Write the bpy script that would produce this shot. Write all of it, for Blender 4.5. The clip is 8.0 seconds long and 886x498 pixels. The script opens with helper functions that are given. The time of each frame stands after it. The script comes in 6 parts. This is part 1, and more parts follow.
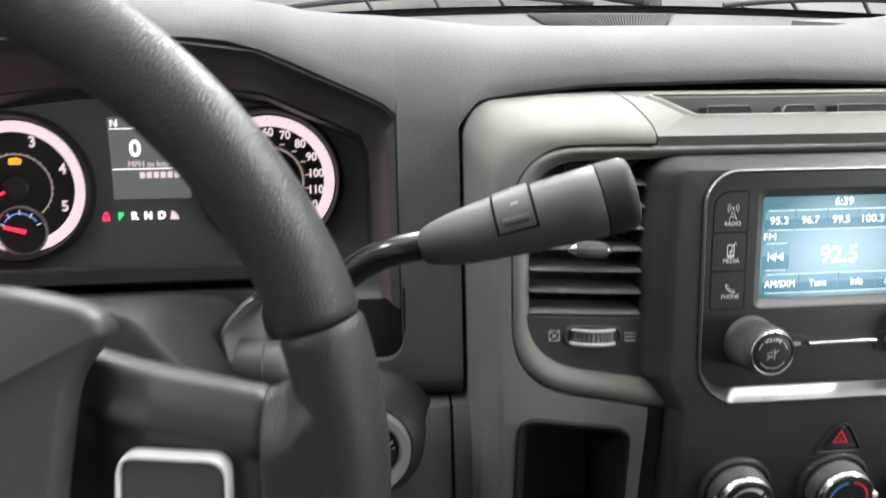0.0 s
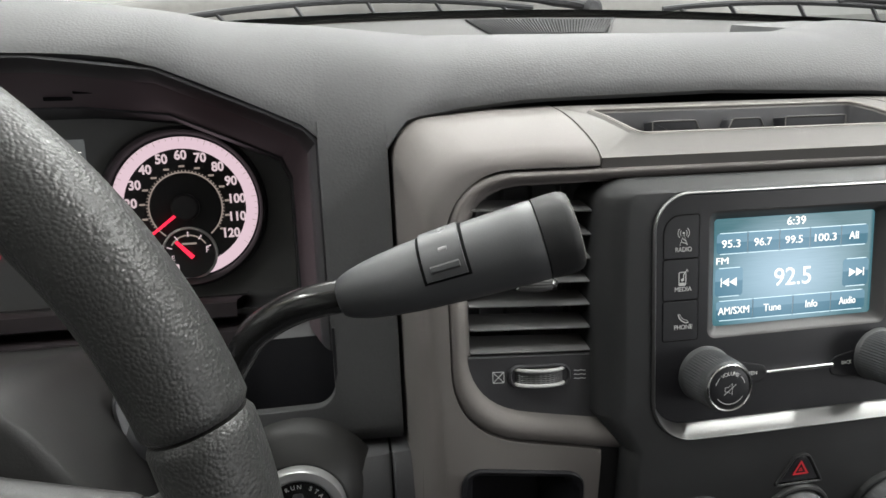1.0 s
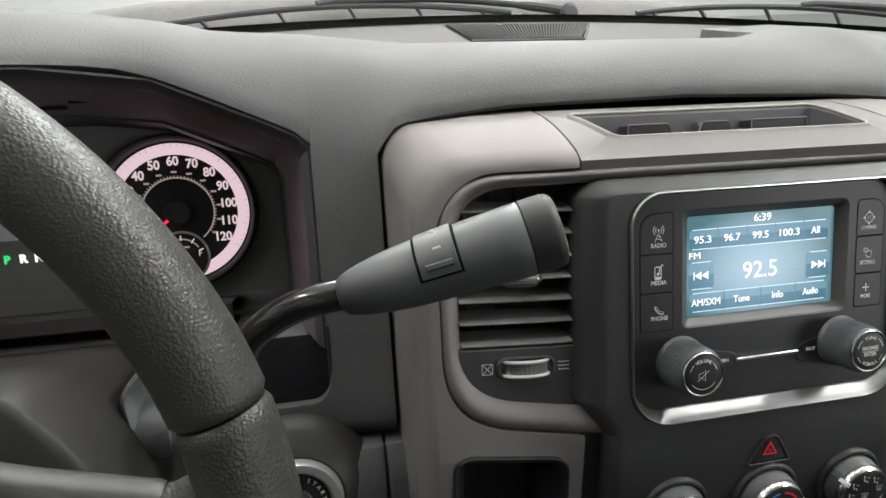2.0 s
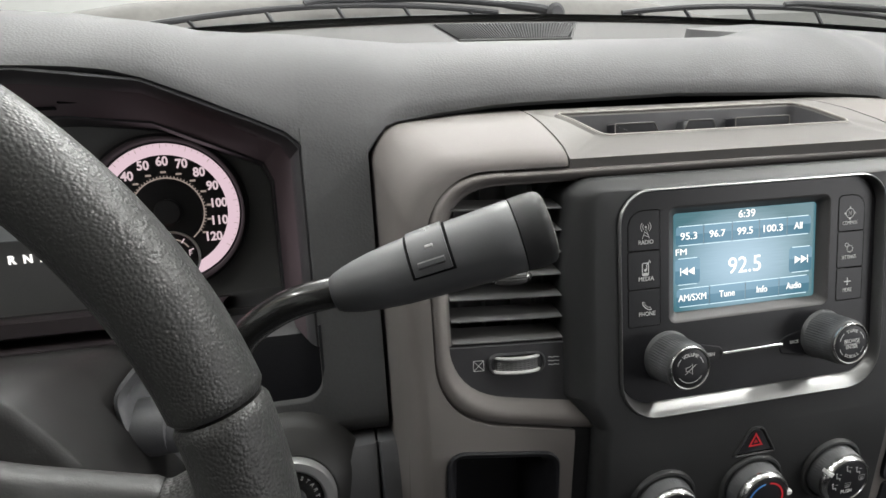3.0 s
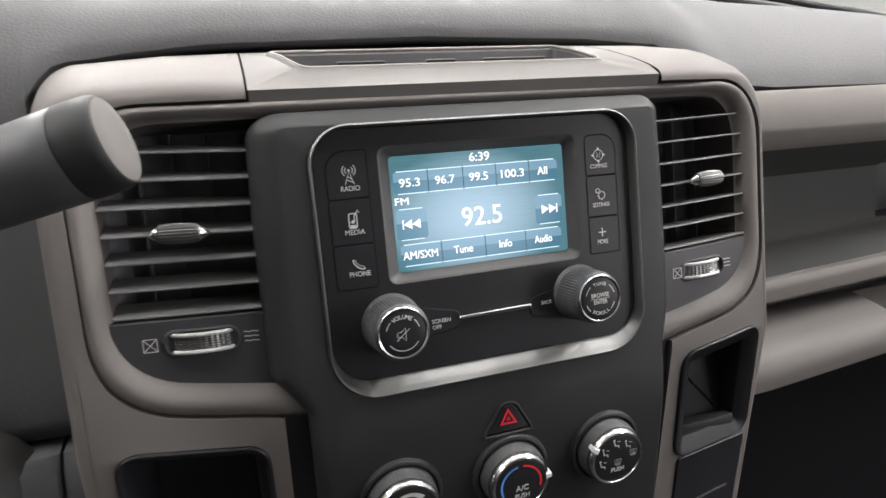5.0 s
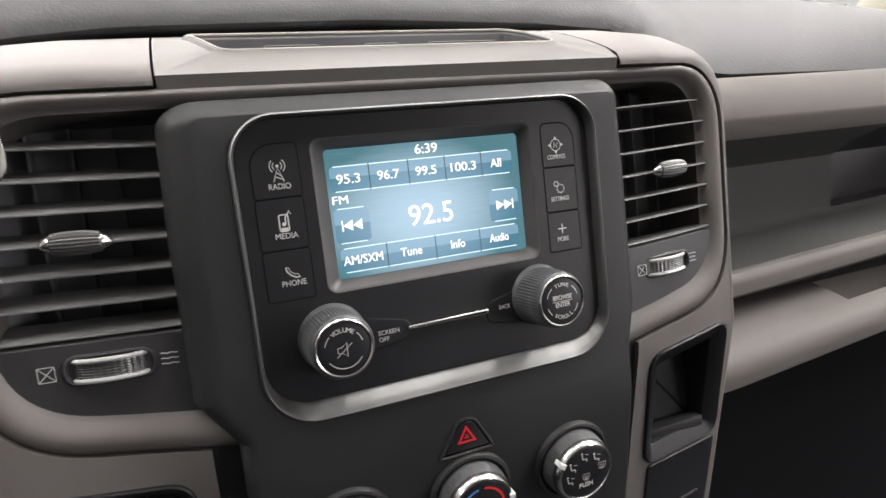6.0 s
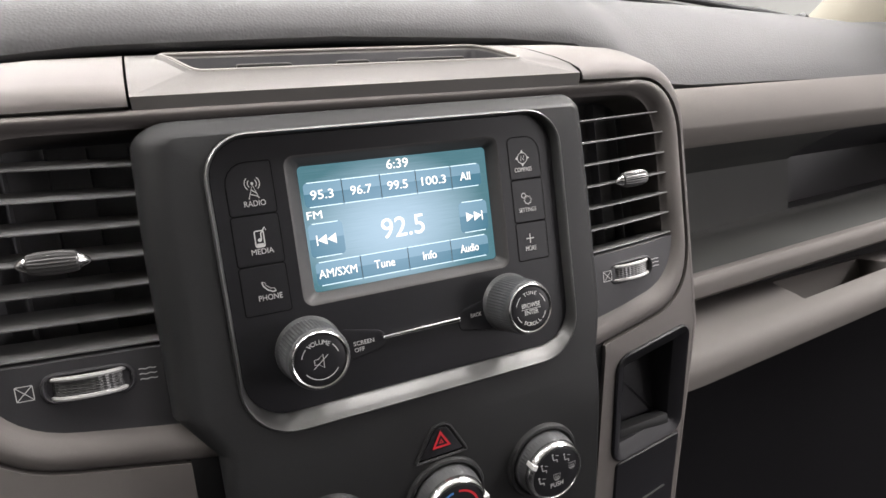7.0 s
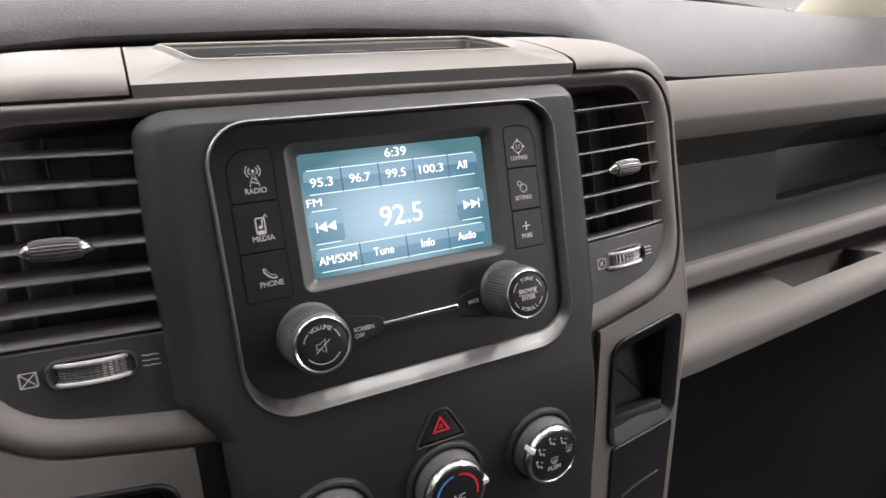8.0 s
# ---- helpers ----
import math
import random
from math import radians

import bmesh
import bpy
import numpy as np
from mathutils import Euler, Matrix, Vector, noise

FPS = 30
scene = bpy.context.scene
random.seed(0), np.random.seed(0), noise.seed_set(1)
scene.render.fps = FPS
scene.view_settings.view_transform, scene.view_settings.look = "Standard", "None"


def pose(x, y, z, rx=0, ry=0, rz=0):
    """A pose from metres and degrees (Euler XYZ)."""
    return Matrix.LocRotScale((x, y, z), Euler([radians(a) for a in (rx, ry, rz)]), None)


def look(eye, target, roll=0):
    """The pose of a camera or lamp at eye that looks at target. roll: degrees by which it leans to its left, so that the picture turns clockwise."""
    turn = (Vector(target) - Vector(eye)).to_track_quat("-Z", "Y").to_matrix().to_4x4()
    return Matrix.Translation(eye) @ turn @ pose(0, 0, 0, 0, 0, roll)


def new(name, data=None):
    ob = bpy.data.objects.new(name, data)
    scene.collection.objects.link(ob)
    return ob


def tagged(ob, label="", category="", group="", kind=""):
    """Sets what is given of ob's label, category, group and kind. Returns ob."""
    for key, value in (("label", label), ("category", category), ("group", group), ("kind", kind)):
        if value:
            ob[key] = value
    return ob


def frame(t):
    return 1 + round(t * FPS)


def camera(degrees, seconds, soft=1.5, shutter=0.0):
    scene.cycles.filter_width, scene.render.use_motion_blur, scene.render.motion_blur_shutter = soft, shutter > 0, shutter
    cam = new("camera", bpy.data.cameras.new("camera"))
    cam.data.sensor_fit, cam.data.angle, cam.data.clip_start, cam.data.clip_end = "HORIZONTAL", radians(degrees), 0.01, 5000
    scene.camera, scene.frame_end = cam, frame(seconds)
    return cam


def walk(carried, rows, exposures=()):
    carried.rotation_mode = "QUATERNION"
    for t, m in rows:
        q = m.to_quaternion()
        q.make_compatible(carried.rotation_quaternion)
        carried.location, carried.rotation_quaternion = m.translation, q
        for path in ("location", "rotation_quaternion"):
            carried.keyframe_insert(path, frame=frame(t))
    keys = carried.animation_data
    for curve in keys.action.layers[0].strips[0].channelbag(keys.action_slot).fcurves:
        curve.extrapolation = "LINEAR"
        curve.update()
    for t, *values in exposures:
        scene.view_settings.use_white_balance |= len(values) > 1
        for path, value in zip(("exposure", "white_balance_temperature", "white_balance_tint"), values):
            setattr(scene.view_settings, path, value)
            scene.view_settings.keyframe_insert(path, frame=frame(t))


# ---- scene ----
# The dashboard is laid out in its own frame: x to the passenger, y away from the driver, z up along the
# centre stack. DASH leans that frame back and lifts it to its height over the ground.
DASH = pose(0, 0, 1.30, -18, 0, 0)
cam = camera(72.1, 8.0, shutter=0.5)
PATH = [
    (0, (-0.2761, -0.3445, 0.0577), (-0.1179, 1.6281, -0.2311), -1.18),
    (0.2, (-0.2698, -0.3281, 0.0696), (-0.0935, 1.6428, -0.2215), -1.57),
    (0.5, (-0.2612, -0.3119, 0.0711), (-0.0223, 1.6523, -0.2203), -1.92),
    (1, (-0.2582, -0.3070, 0.0723), (0.0494, 1.6474, -0.2203), -2.55),
    (2.5, (-0.2701, -0.3294, 0.0762), (0.1231, 1.6086, -0.2227), -3.28),
    (3, (-0.2694, -0.3271, 0.0751), (0.1415, 1.6069, -0.2261), -3.42),
    (3.5, (-0.2472, -0.3434, 0.0782), (0.1804, 1.5871, -0.2221), -3.54),
    (3.8, (-0.2018, -0.3587, 0.0686), (0.2363, 1.5707, -0.2255), -3.64),
    (4, (-0.1807, -0.3645, 0.0575), (0.2751, 1.5605, -0.2370), -3.78),
    (4.5, (-0.1416, -0.3383, 0.0272), (0.3885, 1.5742, -0.2203), -4.47),
    (5, (-0.1281, -0.3108, 0.0190), (0.4802, 1.5794, -0.2197), -5.13),
    (6.5, (-0.1075, -0.2787, 0.0136), (0.6674, 1.5481, -0.2361), -6.74),
    (7, (-0.1132, -0.2917, 0.0205), (0.6950, 1.5206, -0.2288), -6.95),
    (7.5, (-0.1052, -0.2898, 0.0172), (0.7206, 1.5141, -0.2352), -7.13),
    (8, (-0.1201, -0.2943, 0.0151), (0.7179, 1.5037, -0.2401), -7.31),
]
walk(cam, [(t, DASH @ look(eye, target, roll)) for t, eye, target, roll in PATH], exposures=[(0.0, 1.70, 6560, 4), (0.5, 1.38, 6560, 5), (1.0, 1.26, 6560, 6), (3.0, 1.25, 6600, 7), (4.5, 1.38, 6600, 10), (5.0, 1.46, 6660, 11), (6.5, 1.52, 6760, 13), (8.0, 1.52, 6760, 13)])

# ---- world and lamps: a bright white workshop hall ----
world = bpy.data.worlds.new("world")
scene.world = world
world.use_nodes = True
world.node_tree.nodes["Background"].inputs[0].default_value = (0.9, 0.95, 1.0, 1)
world.node_tree.nodes["Background"].inputs[1].default_value = 0.3


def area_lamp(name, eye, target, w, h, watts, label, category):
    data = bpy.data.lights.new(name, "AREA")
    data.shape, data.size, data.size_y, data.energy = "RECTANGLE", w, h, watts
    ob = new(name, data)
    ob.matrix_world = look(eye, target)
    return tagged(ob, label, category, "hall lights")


# lamps assumed, out of view; the rear two are added fill, tinted faintly magenta
for lx, ly, lw, hue in ((-1.5, 0.2, 16, 1.0), (0.0, 0.2, 16, 1.0), (1.5, 0.2, 16, 1.0), (-3.4, -0.6, 85, 1.0), (3.4, -0.3, 215, 1.0), (-1.5, 4.6, 95, 1.0), (1.5, 4.6, 150, 1.0), (0.0, -4.2, 70, 0.95), (2.6, -2.8, 40, 0.95)):
    area_lamp("ceiling_light", (lx, ly, 4.3), (lx, ly + 0.001, 0), 0.4, 3.0, lw, "long white light assumed under the hall's ceiling, out of view", "ceiling light").data.color = (1.0, hue, 1.0) if hue < 1 else (1.0, 1.0, 1.0)
# fill light added behind the cab on the passenger's side; no window stands there
area_lamp("rear_fill", (7.4, -6.6, 2.7), (0.2, 0, 1.30), 5.0, 2.6, 190, "unseen fill light added behind the cab on the passenger's side", "window").data.color = (0.97, 0.96, 1.0)


# ---- materials ----
def mat(name, color, rough=0.5, metal=0.0, bump=0.0, scale=400.0, var=0.12, kind="noise", coat=0.0, spec=0.5):
    """A surface with colour variation at two scales and fine relief."""
    m = bpy.data.materials.new(name)
    m.use_nodes = True
    nt = m.node_tree
    b = nt.nodes["Principled BSDF"]
    tc = nt.nodes.new("ShaderNodeTexCoord")
    big = nt.nodes.new("ShaderNodeTexNoise")
    big.inputs["Scale"].default_value, big.inputs["Detail"].default_value = 9.0, 4.0
    fine = nt.nodes.new("ShaderNodeTexNoise")
    fine.inputs["Scale"].default_value, fine.inputs["Detail"].default_value = scale, 3.0
    for n in (big, fine):
        nt.links.new(tc.outputs["Object"], n.inputs["Vector"])
    add = nt.nodes.new("ShaderNodeMath")
    add.operation = "MULTIPLY_ADD"
    nt.links.new(big.outputs["Fac"], add.inputs[0])
    add.inputs[1].default_value = 0.7
    sc = nt.nodes.new("ShaderNodeMath")
    sc.operation = "MULTIPLY"
    sc.inputs[1].default_value = 0.3
    nt.links.new(fine.outputs["Fac"], sc.inputs[0])
    nt.links.new(sc.outputs[0], add.inputs[2])
    ramp = nt.nodes.new("ShaderNodeValToRGB")
    ramp.color_ramp.elements[0].position, ramp.color_ramp.elements[1].position = 0.3, 0.7
    ramp.color_ramp.elements[0].color = (*[c * (1 - var) for c in color], 1)
    ramp.color_ramp.elements[1].color = (*[min(1, c * (1 + var)) for c in color], 1)
    nt.links.new(add.outputs[0], ramp.inputs[0])
    nt.links.new(ramp.outputs[0], b.inputs["Base Color"])
    rr = nt.nodes.new("ShaderNodeMapRange")
    rr.inputs["To Min"].default_value, rr.inputs["To Max"].default_value = max(0, rough - 0.06), min(1, rough + 0.06)
    nt.links.new(big.outputs["Fac"], rr.inputs["Value"])
    nt.links.new(rr.outputs[0], b.inputs["Roughness"])
    b.inputs["Metallic"].default_value = metal
    b.inputs["Coat Weight"].default_value = coat
    b.inputs["Specular IOR Level"].default_value = spec
    if bump:
        bp = nt.nodes.new("ShaderNodeBump")
        bp.inputs["Strength"].default_value, bp.inputs["Distance"].default_value = bump, 0.0006
        src = fine.outputs["Fac"]
        if kind == "leather":
            warp = nt.nodes.new("ShaderNodeMixRGB")
            warp.blend_type, warp.inputs[0].default_value = "ADD", 0.002
            wn = nt.nodes.new("ShaderNodeTexNoise")
            wn.inputs["Scale"].default_value = 80.0
            nt.links.new(tc.outputs["Object"], wn.inputs["Vector"])
            nt.links.new(tc.outputs["Object"], warp.inputs[1])
            nt.links.new(wn.outputs["Color"], warp.inputs[2])
            v = nt.nodes.new("ShaderNodeTexVoronoi")
            v.feature, v.inputs["Scale"].default_value, v.inputs["Smoothness"].default_value = "SMOOTH_F1", scale, 0.35
            nt.links.new(warp.outputs[0], v.inputs["Vector"])
            mr = nt.nodes.new("ShaderNodeMapRange")
            mr.inputs["From Min"].default_value, mr.inputs["From Max"].default_value = 0.1, 0.7
            mr.inputs["To Min"].default_value, mr.inputs["To Max"].default_value = 1.0, 0.0
            nt.links.new(v.outputs["Distance"], mr.inputs["Value"])
            src = mr.outputs[0]
        nt.links.new(src, bp.inputs["Height"])
        nt.links.new(bp.outputs[0], b.inputs["Normal"])
    return m


def glow(name, color, strength=1.0, dark=(0.02, 0.02, 0.02)):
    """A lit print or display segment."""
    m = bpy.data.materials.new(name)
    m.use_nodes = True
    b = m.node_tree.nodes["Principled BSDF"]
    b.inputs["Base Color"].default_value = (*dark, 1)
    b.inputs["Roughness"].default_value = 0.3
    b.inputs["Emission Color"].default_value = (*color, 1)
    b.inputs["Emission Strength"].default_value = strength
    return m


def screen_glow(name, centre, edge, strength):
    """The lit picture of the display: a pale middle that falls off to teal, with faint brushed streaks."""
    m = bpy.data.materials.new(name)
    m.use_nodes = True
    nt = m.node_tree
    b = nt.nodes["Principled BSDF"]
    b.inputs["Base Color"].default_value = (0.01, 0.015, 0.016, 1)
    b.inputs["Roughness"].default_value = 0.18
    b.inputs["Specular IOR Level"].default_value = 0.12
    tc = nt.nodes.new("ShaderNodeTexCoord")
    mp = nt.nodes.new("ShaderNodeMapping")
    mp.vector_type = "TEXTURE"
    mp.inputs["Location"].default_value = (0.44, 0.5, 0.43)
    mp.inputs["Scale"].default_value = (0.62, 1.0, 0.72)
    gr = nt.nodes.new("ShaderNodeTexGradient")
    gr.gradient_type = "SPHERICAL"
    nt.links.new(tc.outputs["Generated"], mp.inputs["Vector"])
    nt.links.new(mp.outputs[0], gr.inputs["Vector"])
    st = nt.nodes.new("ShaderNodeMapping")
    st.inputs["Scale"].default_value = (6, 1, 160)
    ns = nt.nodes.new("ShaderNodeTexNoise")
    ns.inputs["Scale"].default_value = 1.0
    nt.links.new(tc.outputs["Generated"], st.inputs["Vector"])
    nt.links.new(st.outputs[0], ns.inputs["Vector"])
    ad = nt.nodes.new("ShaderNodeMath")
    ad.operation = "MULTIPLY_ADD"
    ad.inputs[1].default_value = 0.16
    nt.links.new(ns.outputs["Fac"], ad.inputs[0])
    nt.links.new(gr.outputs["Fac"], ad.inputs[2])
    ramp = nt.nodes.new("ShaderNodeValToRGB")
    e = ramp.color_ramp.elements
    e[0].position, e[0].color = 0.08, (*edge, 1)
    e[1].position, e[1].color = 0.95, (*centre, 1)
    nt.links.new(ad.outputs[0], ramp.inputs[0])
    nt.links.new(ramp.outputs[0], b.inputs["Emission Color"])
    b.inputs["Emission Strength"].default_value = strength
    return m


def veil(name, color, strength, cover):
    """A see-through lit layer of the display."""
    m = bpy.data.materials.new(name)
    m.use_nodes = True
    nt = m.node_tree
    mix = nt.nodes.new("ShaderNodeMixShader")
    mix.inputs[0].default_value = cover
    clear = nt.nodes.new("ShaderNodeBsdfTransparent")
    lit = nt.nodes.new("ShaderNodeEmission")
    lit.inputs["Color"].default_value, lit.inputs["Strength"].default_value = (*color, 1), strength
    nt.links.new(clear.outputs[0], mix.inputs[1])
    nt.links.new(lit.outputs[0], mix.inputs[2])
    nt.links.new(mix.outputs[0], nt.nodes["Material Output"].inputs["Surface"])
    return m


def glass(name, tint=(1, 1, 1)):
    m = bpy.data.materials.new(name)
    m.use_nodes = True
    b = m.node_tree.nodes["Principled BSDF"]
    b.inputs["Base Color"].default_value = (*tint, 1)
    b.inputs["Roughness"].default_value = 0.0
    b.inputs["IOR"].default_value = 1.05
    b.inputs["Transmission Weight"].default_value = 1.0
    return m


PAD = mat("padded_dash_skin", (0.0555, 0.0557, 0.0568), 0.72, bump=0.15, scale=560, kind="leather", spec=0.22)
TOPPANEL = mat("smooth_top_plastic", (0.042, 0.041, 0.0405), 0.78, bump=0.15, scale=900, spec=0.22)
PANEL = mat("smooth_dash_plastic", (0.052, 0.052, 0.055), 0.5, bump=0.15, scale=900)
# lid plastic again, painted near black for the shade below its edge
SHADEFRONT = mat("shaded_glovebox_plastic", (0.0052, 0.0050, 0.0058), 0.7, bump=0.15, scale=900, spec=0.06)
# black duct lifted to grey to stand in for lens haze
DUCT = mat("lifted_duct_plastic", (0.13, 0.13, 0.136), 0.8, spec=0.2)
SHELF = mat("dark_shelf_plastic", (0.044, 0.045, 0.043), 0.7, bump=0.15, scale=900, spec=0.2)
WHEELMETAL = mat("dark_ridged_metal", (0.16, 0.16, 0.16), 0.32, metal=0.8, var=0.06)
TABGREY = mat("grey_tab_plastic", (0.036, 0.0355, 0.035), 0.40, scale=1200, var=0.06, spec=0.5)
TAUPE = mat("taupe_satin_paint", (0.102, 0.0930, 0.0890), 0.66, bump=0.04, scale=1500, var=0.05, spec=0.2)
TRAYGREY = mat("dark_grey_satin_plastic", (0.092, 0.087, 0.083), 0.68, bump=0.06, scale=1200, var=0.06, spec=0.2)
SPOKESKIN = mat("dark_spoke_skin", (0.019, 0.0184, 0.018), 0.46, bump=0.15, scale=1000, spec=0.36)
SHROUDSKIN = mat("dark_shroud_plastic", (0.0100, 0.0096, 0.0095), 0.52, bump=0.12, scale=1000, spec=0.18)
# one plum plastic: colour lifted inside the dim hood, darkened for shade below
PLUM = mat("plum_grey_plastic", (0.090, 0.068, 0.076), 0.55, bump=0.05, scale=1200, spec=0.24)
SHADEPLUM = mat("shaded_plum_plastic", (0.0130, 0.0102, 0.0113), 0.5, bump=0.05, scale=1200, spec=0.22)
# charcoal lightened to stand in for the cover glass's reflection
GLAREPLATE = mat("gauge_plate_with_glare", (0.095, 0.095, 0.096), 0.45, bump=0.04, scale=1300, spec=0.35)
# one grey plastic; the weaker light on lid and lip is in the colour
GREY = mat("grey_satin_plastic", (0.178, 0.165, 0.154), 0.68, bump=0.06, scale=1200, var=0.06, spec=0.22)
DIMLID = mat("dimmed_lid_plastic", (0.094, 0.087, 0.082), 0.68, bump=0.06, scale=1200, var=0.06, spec=0.2)
DIMLIP = mat("dimmed_lip_plastic", (0.102, 0.094, 0.089), 0.68, bump=0.06, scale=1200, var=0.06, spec=0.2)
BEZEL = mat("charcoal_plastic", (0.0172, 0.0174, 0.0180), 0.54, bump=0.06, scale=1300, var=0.10, spec=0.22)
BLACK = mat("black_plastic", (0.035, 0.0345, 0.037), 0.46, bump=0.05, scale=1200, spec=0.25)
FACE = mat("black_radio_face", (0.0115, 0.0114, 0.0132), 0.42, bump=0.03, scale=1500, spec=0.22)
SURROUND = mat("satin_display_surround", (0.050, 0.048, 0.048), 0.5, bump=0.03, scale=1500, spec=0.35)
GAPBLACK = mat("black_joint", (0.007, 0.007, 0.0075), 0.9, spec=0.05)
VOID = mat("matt_black_recess", (0.034, 0.034, 0.035), 0.85, spec=0.1)
# slat black lifted as well, making up for weak light in the vents
SLAT = mat("lifted_vent_plastic", (0.115, 0.114, 0.114), 0.38, bump=0.05, scale=1200)
RUBBER = mat("soft_touch_rubber", (0.042, 0.043, 0.045), 0.50, bump=0.08, scale=1600, spec=0.42)
GLOSS = mat("gloss_black_paint", (0.012, 0.012, 0.012), 0.2, coat=0.4)
SILVER = mat("satin_silver_paint", (0.175, 0.175, 0.173), 0.40, metal=0.92, scale=1500, var=0.05)
SILVERPAINT = mat("pale_silver_paint", (0.52, 0.52, 0.515), 0.36, metal=0.4, scale=1500, var=0.04)
CHROME = mat("chrome", (0.62, 0.62, 0.62), 0.22, metal=1.0, var=0.02)
RING = mat("grey_metal_ring", (0.55, 0.55, 0.55), 0.34, metal=0.7, var=0.05)
WHEELSKIN = mat("wheel_leather_grain", (0.0225, 0.0225, 0.022), 0.44, bump=0.30, scale=900, kind="leather", spec=0.36)
HUBSKIN = mat("airbag_skin", (0.045, 0.045, 0.044), 0.46, bump=0.22, scale=1000, spec=0.4)
PRINT = mat("pale_grey_print", (0.48, 0.48, 0.47), 0.5, var=0.03)
FAINTPRINT = mat("faint_grey_print", (0.15, 0.15, 0.15), 0.5, var=0.03)
FRAMESILVER = mat("bright_silver_paint", (0.75, 0.75, 0.74), 0.30, metal=0.25, scale=1500, var=0.04)
# print given a faint glow of its own to keep its red bright
REDGLOW = glow("glowing_red_mark", (0.45, 0.02, 0.03), 0.135, (0.3, 0.015, 0.02))
BLUEPRINT = mat("blue_print", (0.06, 0.2, 0.5), 0.5)
RIMLIT = glow("lit_gauge_ring", (0.80, 0.59, 0.68), 0.40)
NUMLIT = glow("lit_gauge_number", (0.85, 0.66, 0.72), 0.345)
DIMLIT = glow("dim_gauge_mark", (0.5, 0.4, 0.36), 0.24)
NEEDLE = glow("red_needle", (1.0, 0.02, 0.06), 0.75)
GREENLIT = glow("green_tell_tale", (0.05, 0.7, 0.2), 0.488)
REDLIT = glow("red_tell_tale", (1.0, 0.03, 0.1), 0.562)
AMBERLIT = glow("amber_tell_tale", (1.0, 0.35, 0.02), 0.488)
BLUELIT = glow("blue_scale", (0.15, 0.3, 0.9), 0.338)
WHITELIT = glow("white_display_print", (1, 0.97, 0.95), 0.6)
LCDDARK = glow("grey_lcd", (0.075, 0.078, 0.08), 0.525)
SCREEN = screen_glow("radio_display", (0.53, 0.70, 0.88), (0.050, 0.135, 0.165), 0.55)
DIVIDER = glow("display_divider", (0.012, 0.03, 0.045), 0.375)
TILE = veil("display_key", (0.06, 0.17, 0.27), 0.525, 0.50)
TILEGLOSS = veil("display_key_gloss", (0.42, 0.60, 0.75), 0.6, 0.22)
TILEEDGE = glow("display_key_edge", (0.62, 0.80, 0.90), 0.6)
GLASS = glass("clear_glass", (0.96, 0.98, 0.97))
COWLGREY = mat("weathered_cowl_plastic", (0.105, 0.100, 0.094), 0.65, bump=0.3, scale=120, var=0.3)
WALLPAINT = mat("white_wall_paint", (0.56, 0.56, 0.55), 0.7, scale=60, var=0.03)
FLOORMAT = mat("grey_concrete", (0.4, 0.4, 0.39), 0.6, bump=0.2, scale=50)
CLOTH = mat("pale_headliner_cloth", (0.5, 0.48, 0.44), 0.9, bump=0.3, scale=900)
BEIGE = mat("beige_pillar_plastic", (0.36, 0.33, 0.27), 0.6, bump=0.1, scale=700)
CARPET = mat("black_carpet", (0.015, 0.015, 0.016), 0.95, bump=0.5, scale=500)
PAINT = mat("white_body_paint", (0.85, 0.85, 0.85), 0.5, coat=0.2, var=0.02)

# ---- builders ----
ORG = {}


def thing(name, at, label, category, group="", kind="", turn=None):
    """An Empty at its base, in the dashboard's frame; its parts are drawn in that frame too."""
    ob = new(name)
    ob.empty_display_size = 0.02
    ORG[ob] = Matrix.Translation(at) @ (turn or Matrix())
    ob.matrix_world = DASH @ ORG[ob]
    return tagged(ob, label, category, group, kind)


def part(name, bm, material, parent, label="", smooth=35, recalc=True):
    """Links a bmesh as ONE mesh object under a thing or a part."""
    if recalc:
        bmesh.ops.recalc_face_normals(bm, faces=bm.faces)
    me = bpy.data.meshes.new(name)
    if parent in ORG:
        bm.transform(ORG[parent].inverted())
    bm.to_mesh(me)
    bm.free()
    me.materials.append(material)
    me.polygons.foreach_set("use_smooth", [True] * len(me.polygons))
    me.set_sharp_from_angle(angle=radians(smooth))
    ob = new(name, me)
    if parent:
        ob.parent = parent
        if parent in ORG:
            ORG[ob] = ORG[parent]
    return tagged(ob, label)


def loft(loops, cap0=False, cap1=False, closed=True, bm=None):
    bm = bm or bmesh.new()
    rows = [[bm.verts.new(p) for p in lp] for lp in loops]
    n = len(rows[0])
    for a, b in zip(rows, rows[1:]):
        for i in range(n if closed else n - 1):
            j = (i + 1) % n
            bm.faces.new((a[i], a[j], b[j], b[i]))
    if cap0:
        bm.faces.new(rows[0])
    if cap1:
        bm.faces.new(rows[-1])
    return bm


def rrect(x0, z0, x1, z1, r, n=6):
    """A rounded rectangle; r is one radius, or four: lower left, lower right, upper right, upper left."""
    rs = r if isinstance(r, (tuple, list)) else (r,) * 4
    out = []
    for (cx, cz, a0), q in zip(((x0, z0, 180), (x1, z0, 270), (x1, z1, 0), (x0, z1, 90)), rs):
        q = max(q, 1e-5)
        ox, oz = (cx + q if cx == x0 else cx - q), (cz + q if cz == z0 else cz - q)
        for k in range(n + 1):
            a = radians(a0 + 90 * k / n)
            out.append((ox + q * math.cos(a), oz + q * math.sin(a)))
    return out


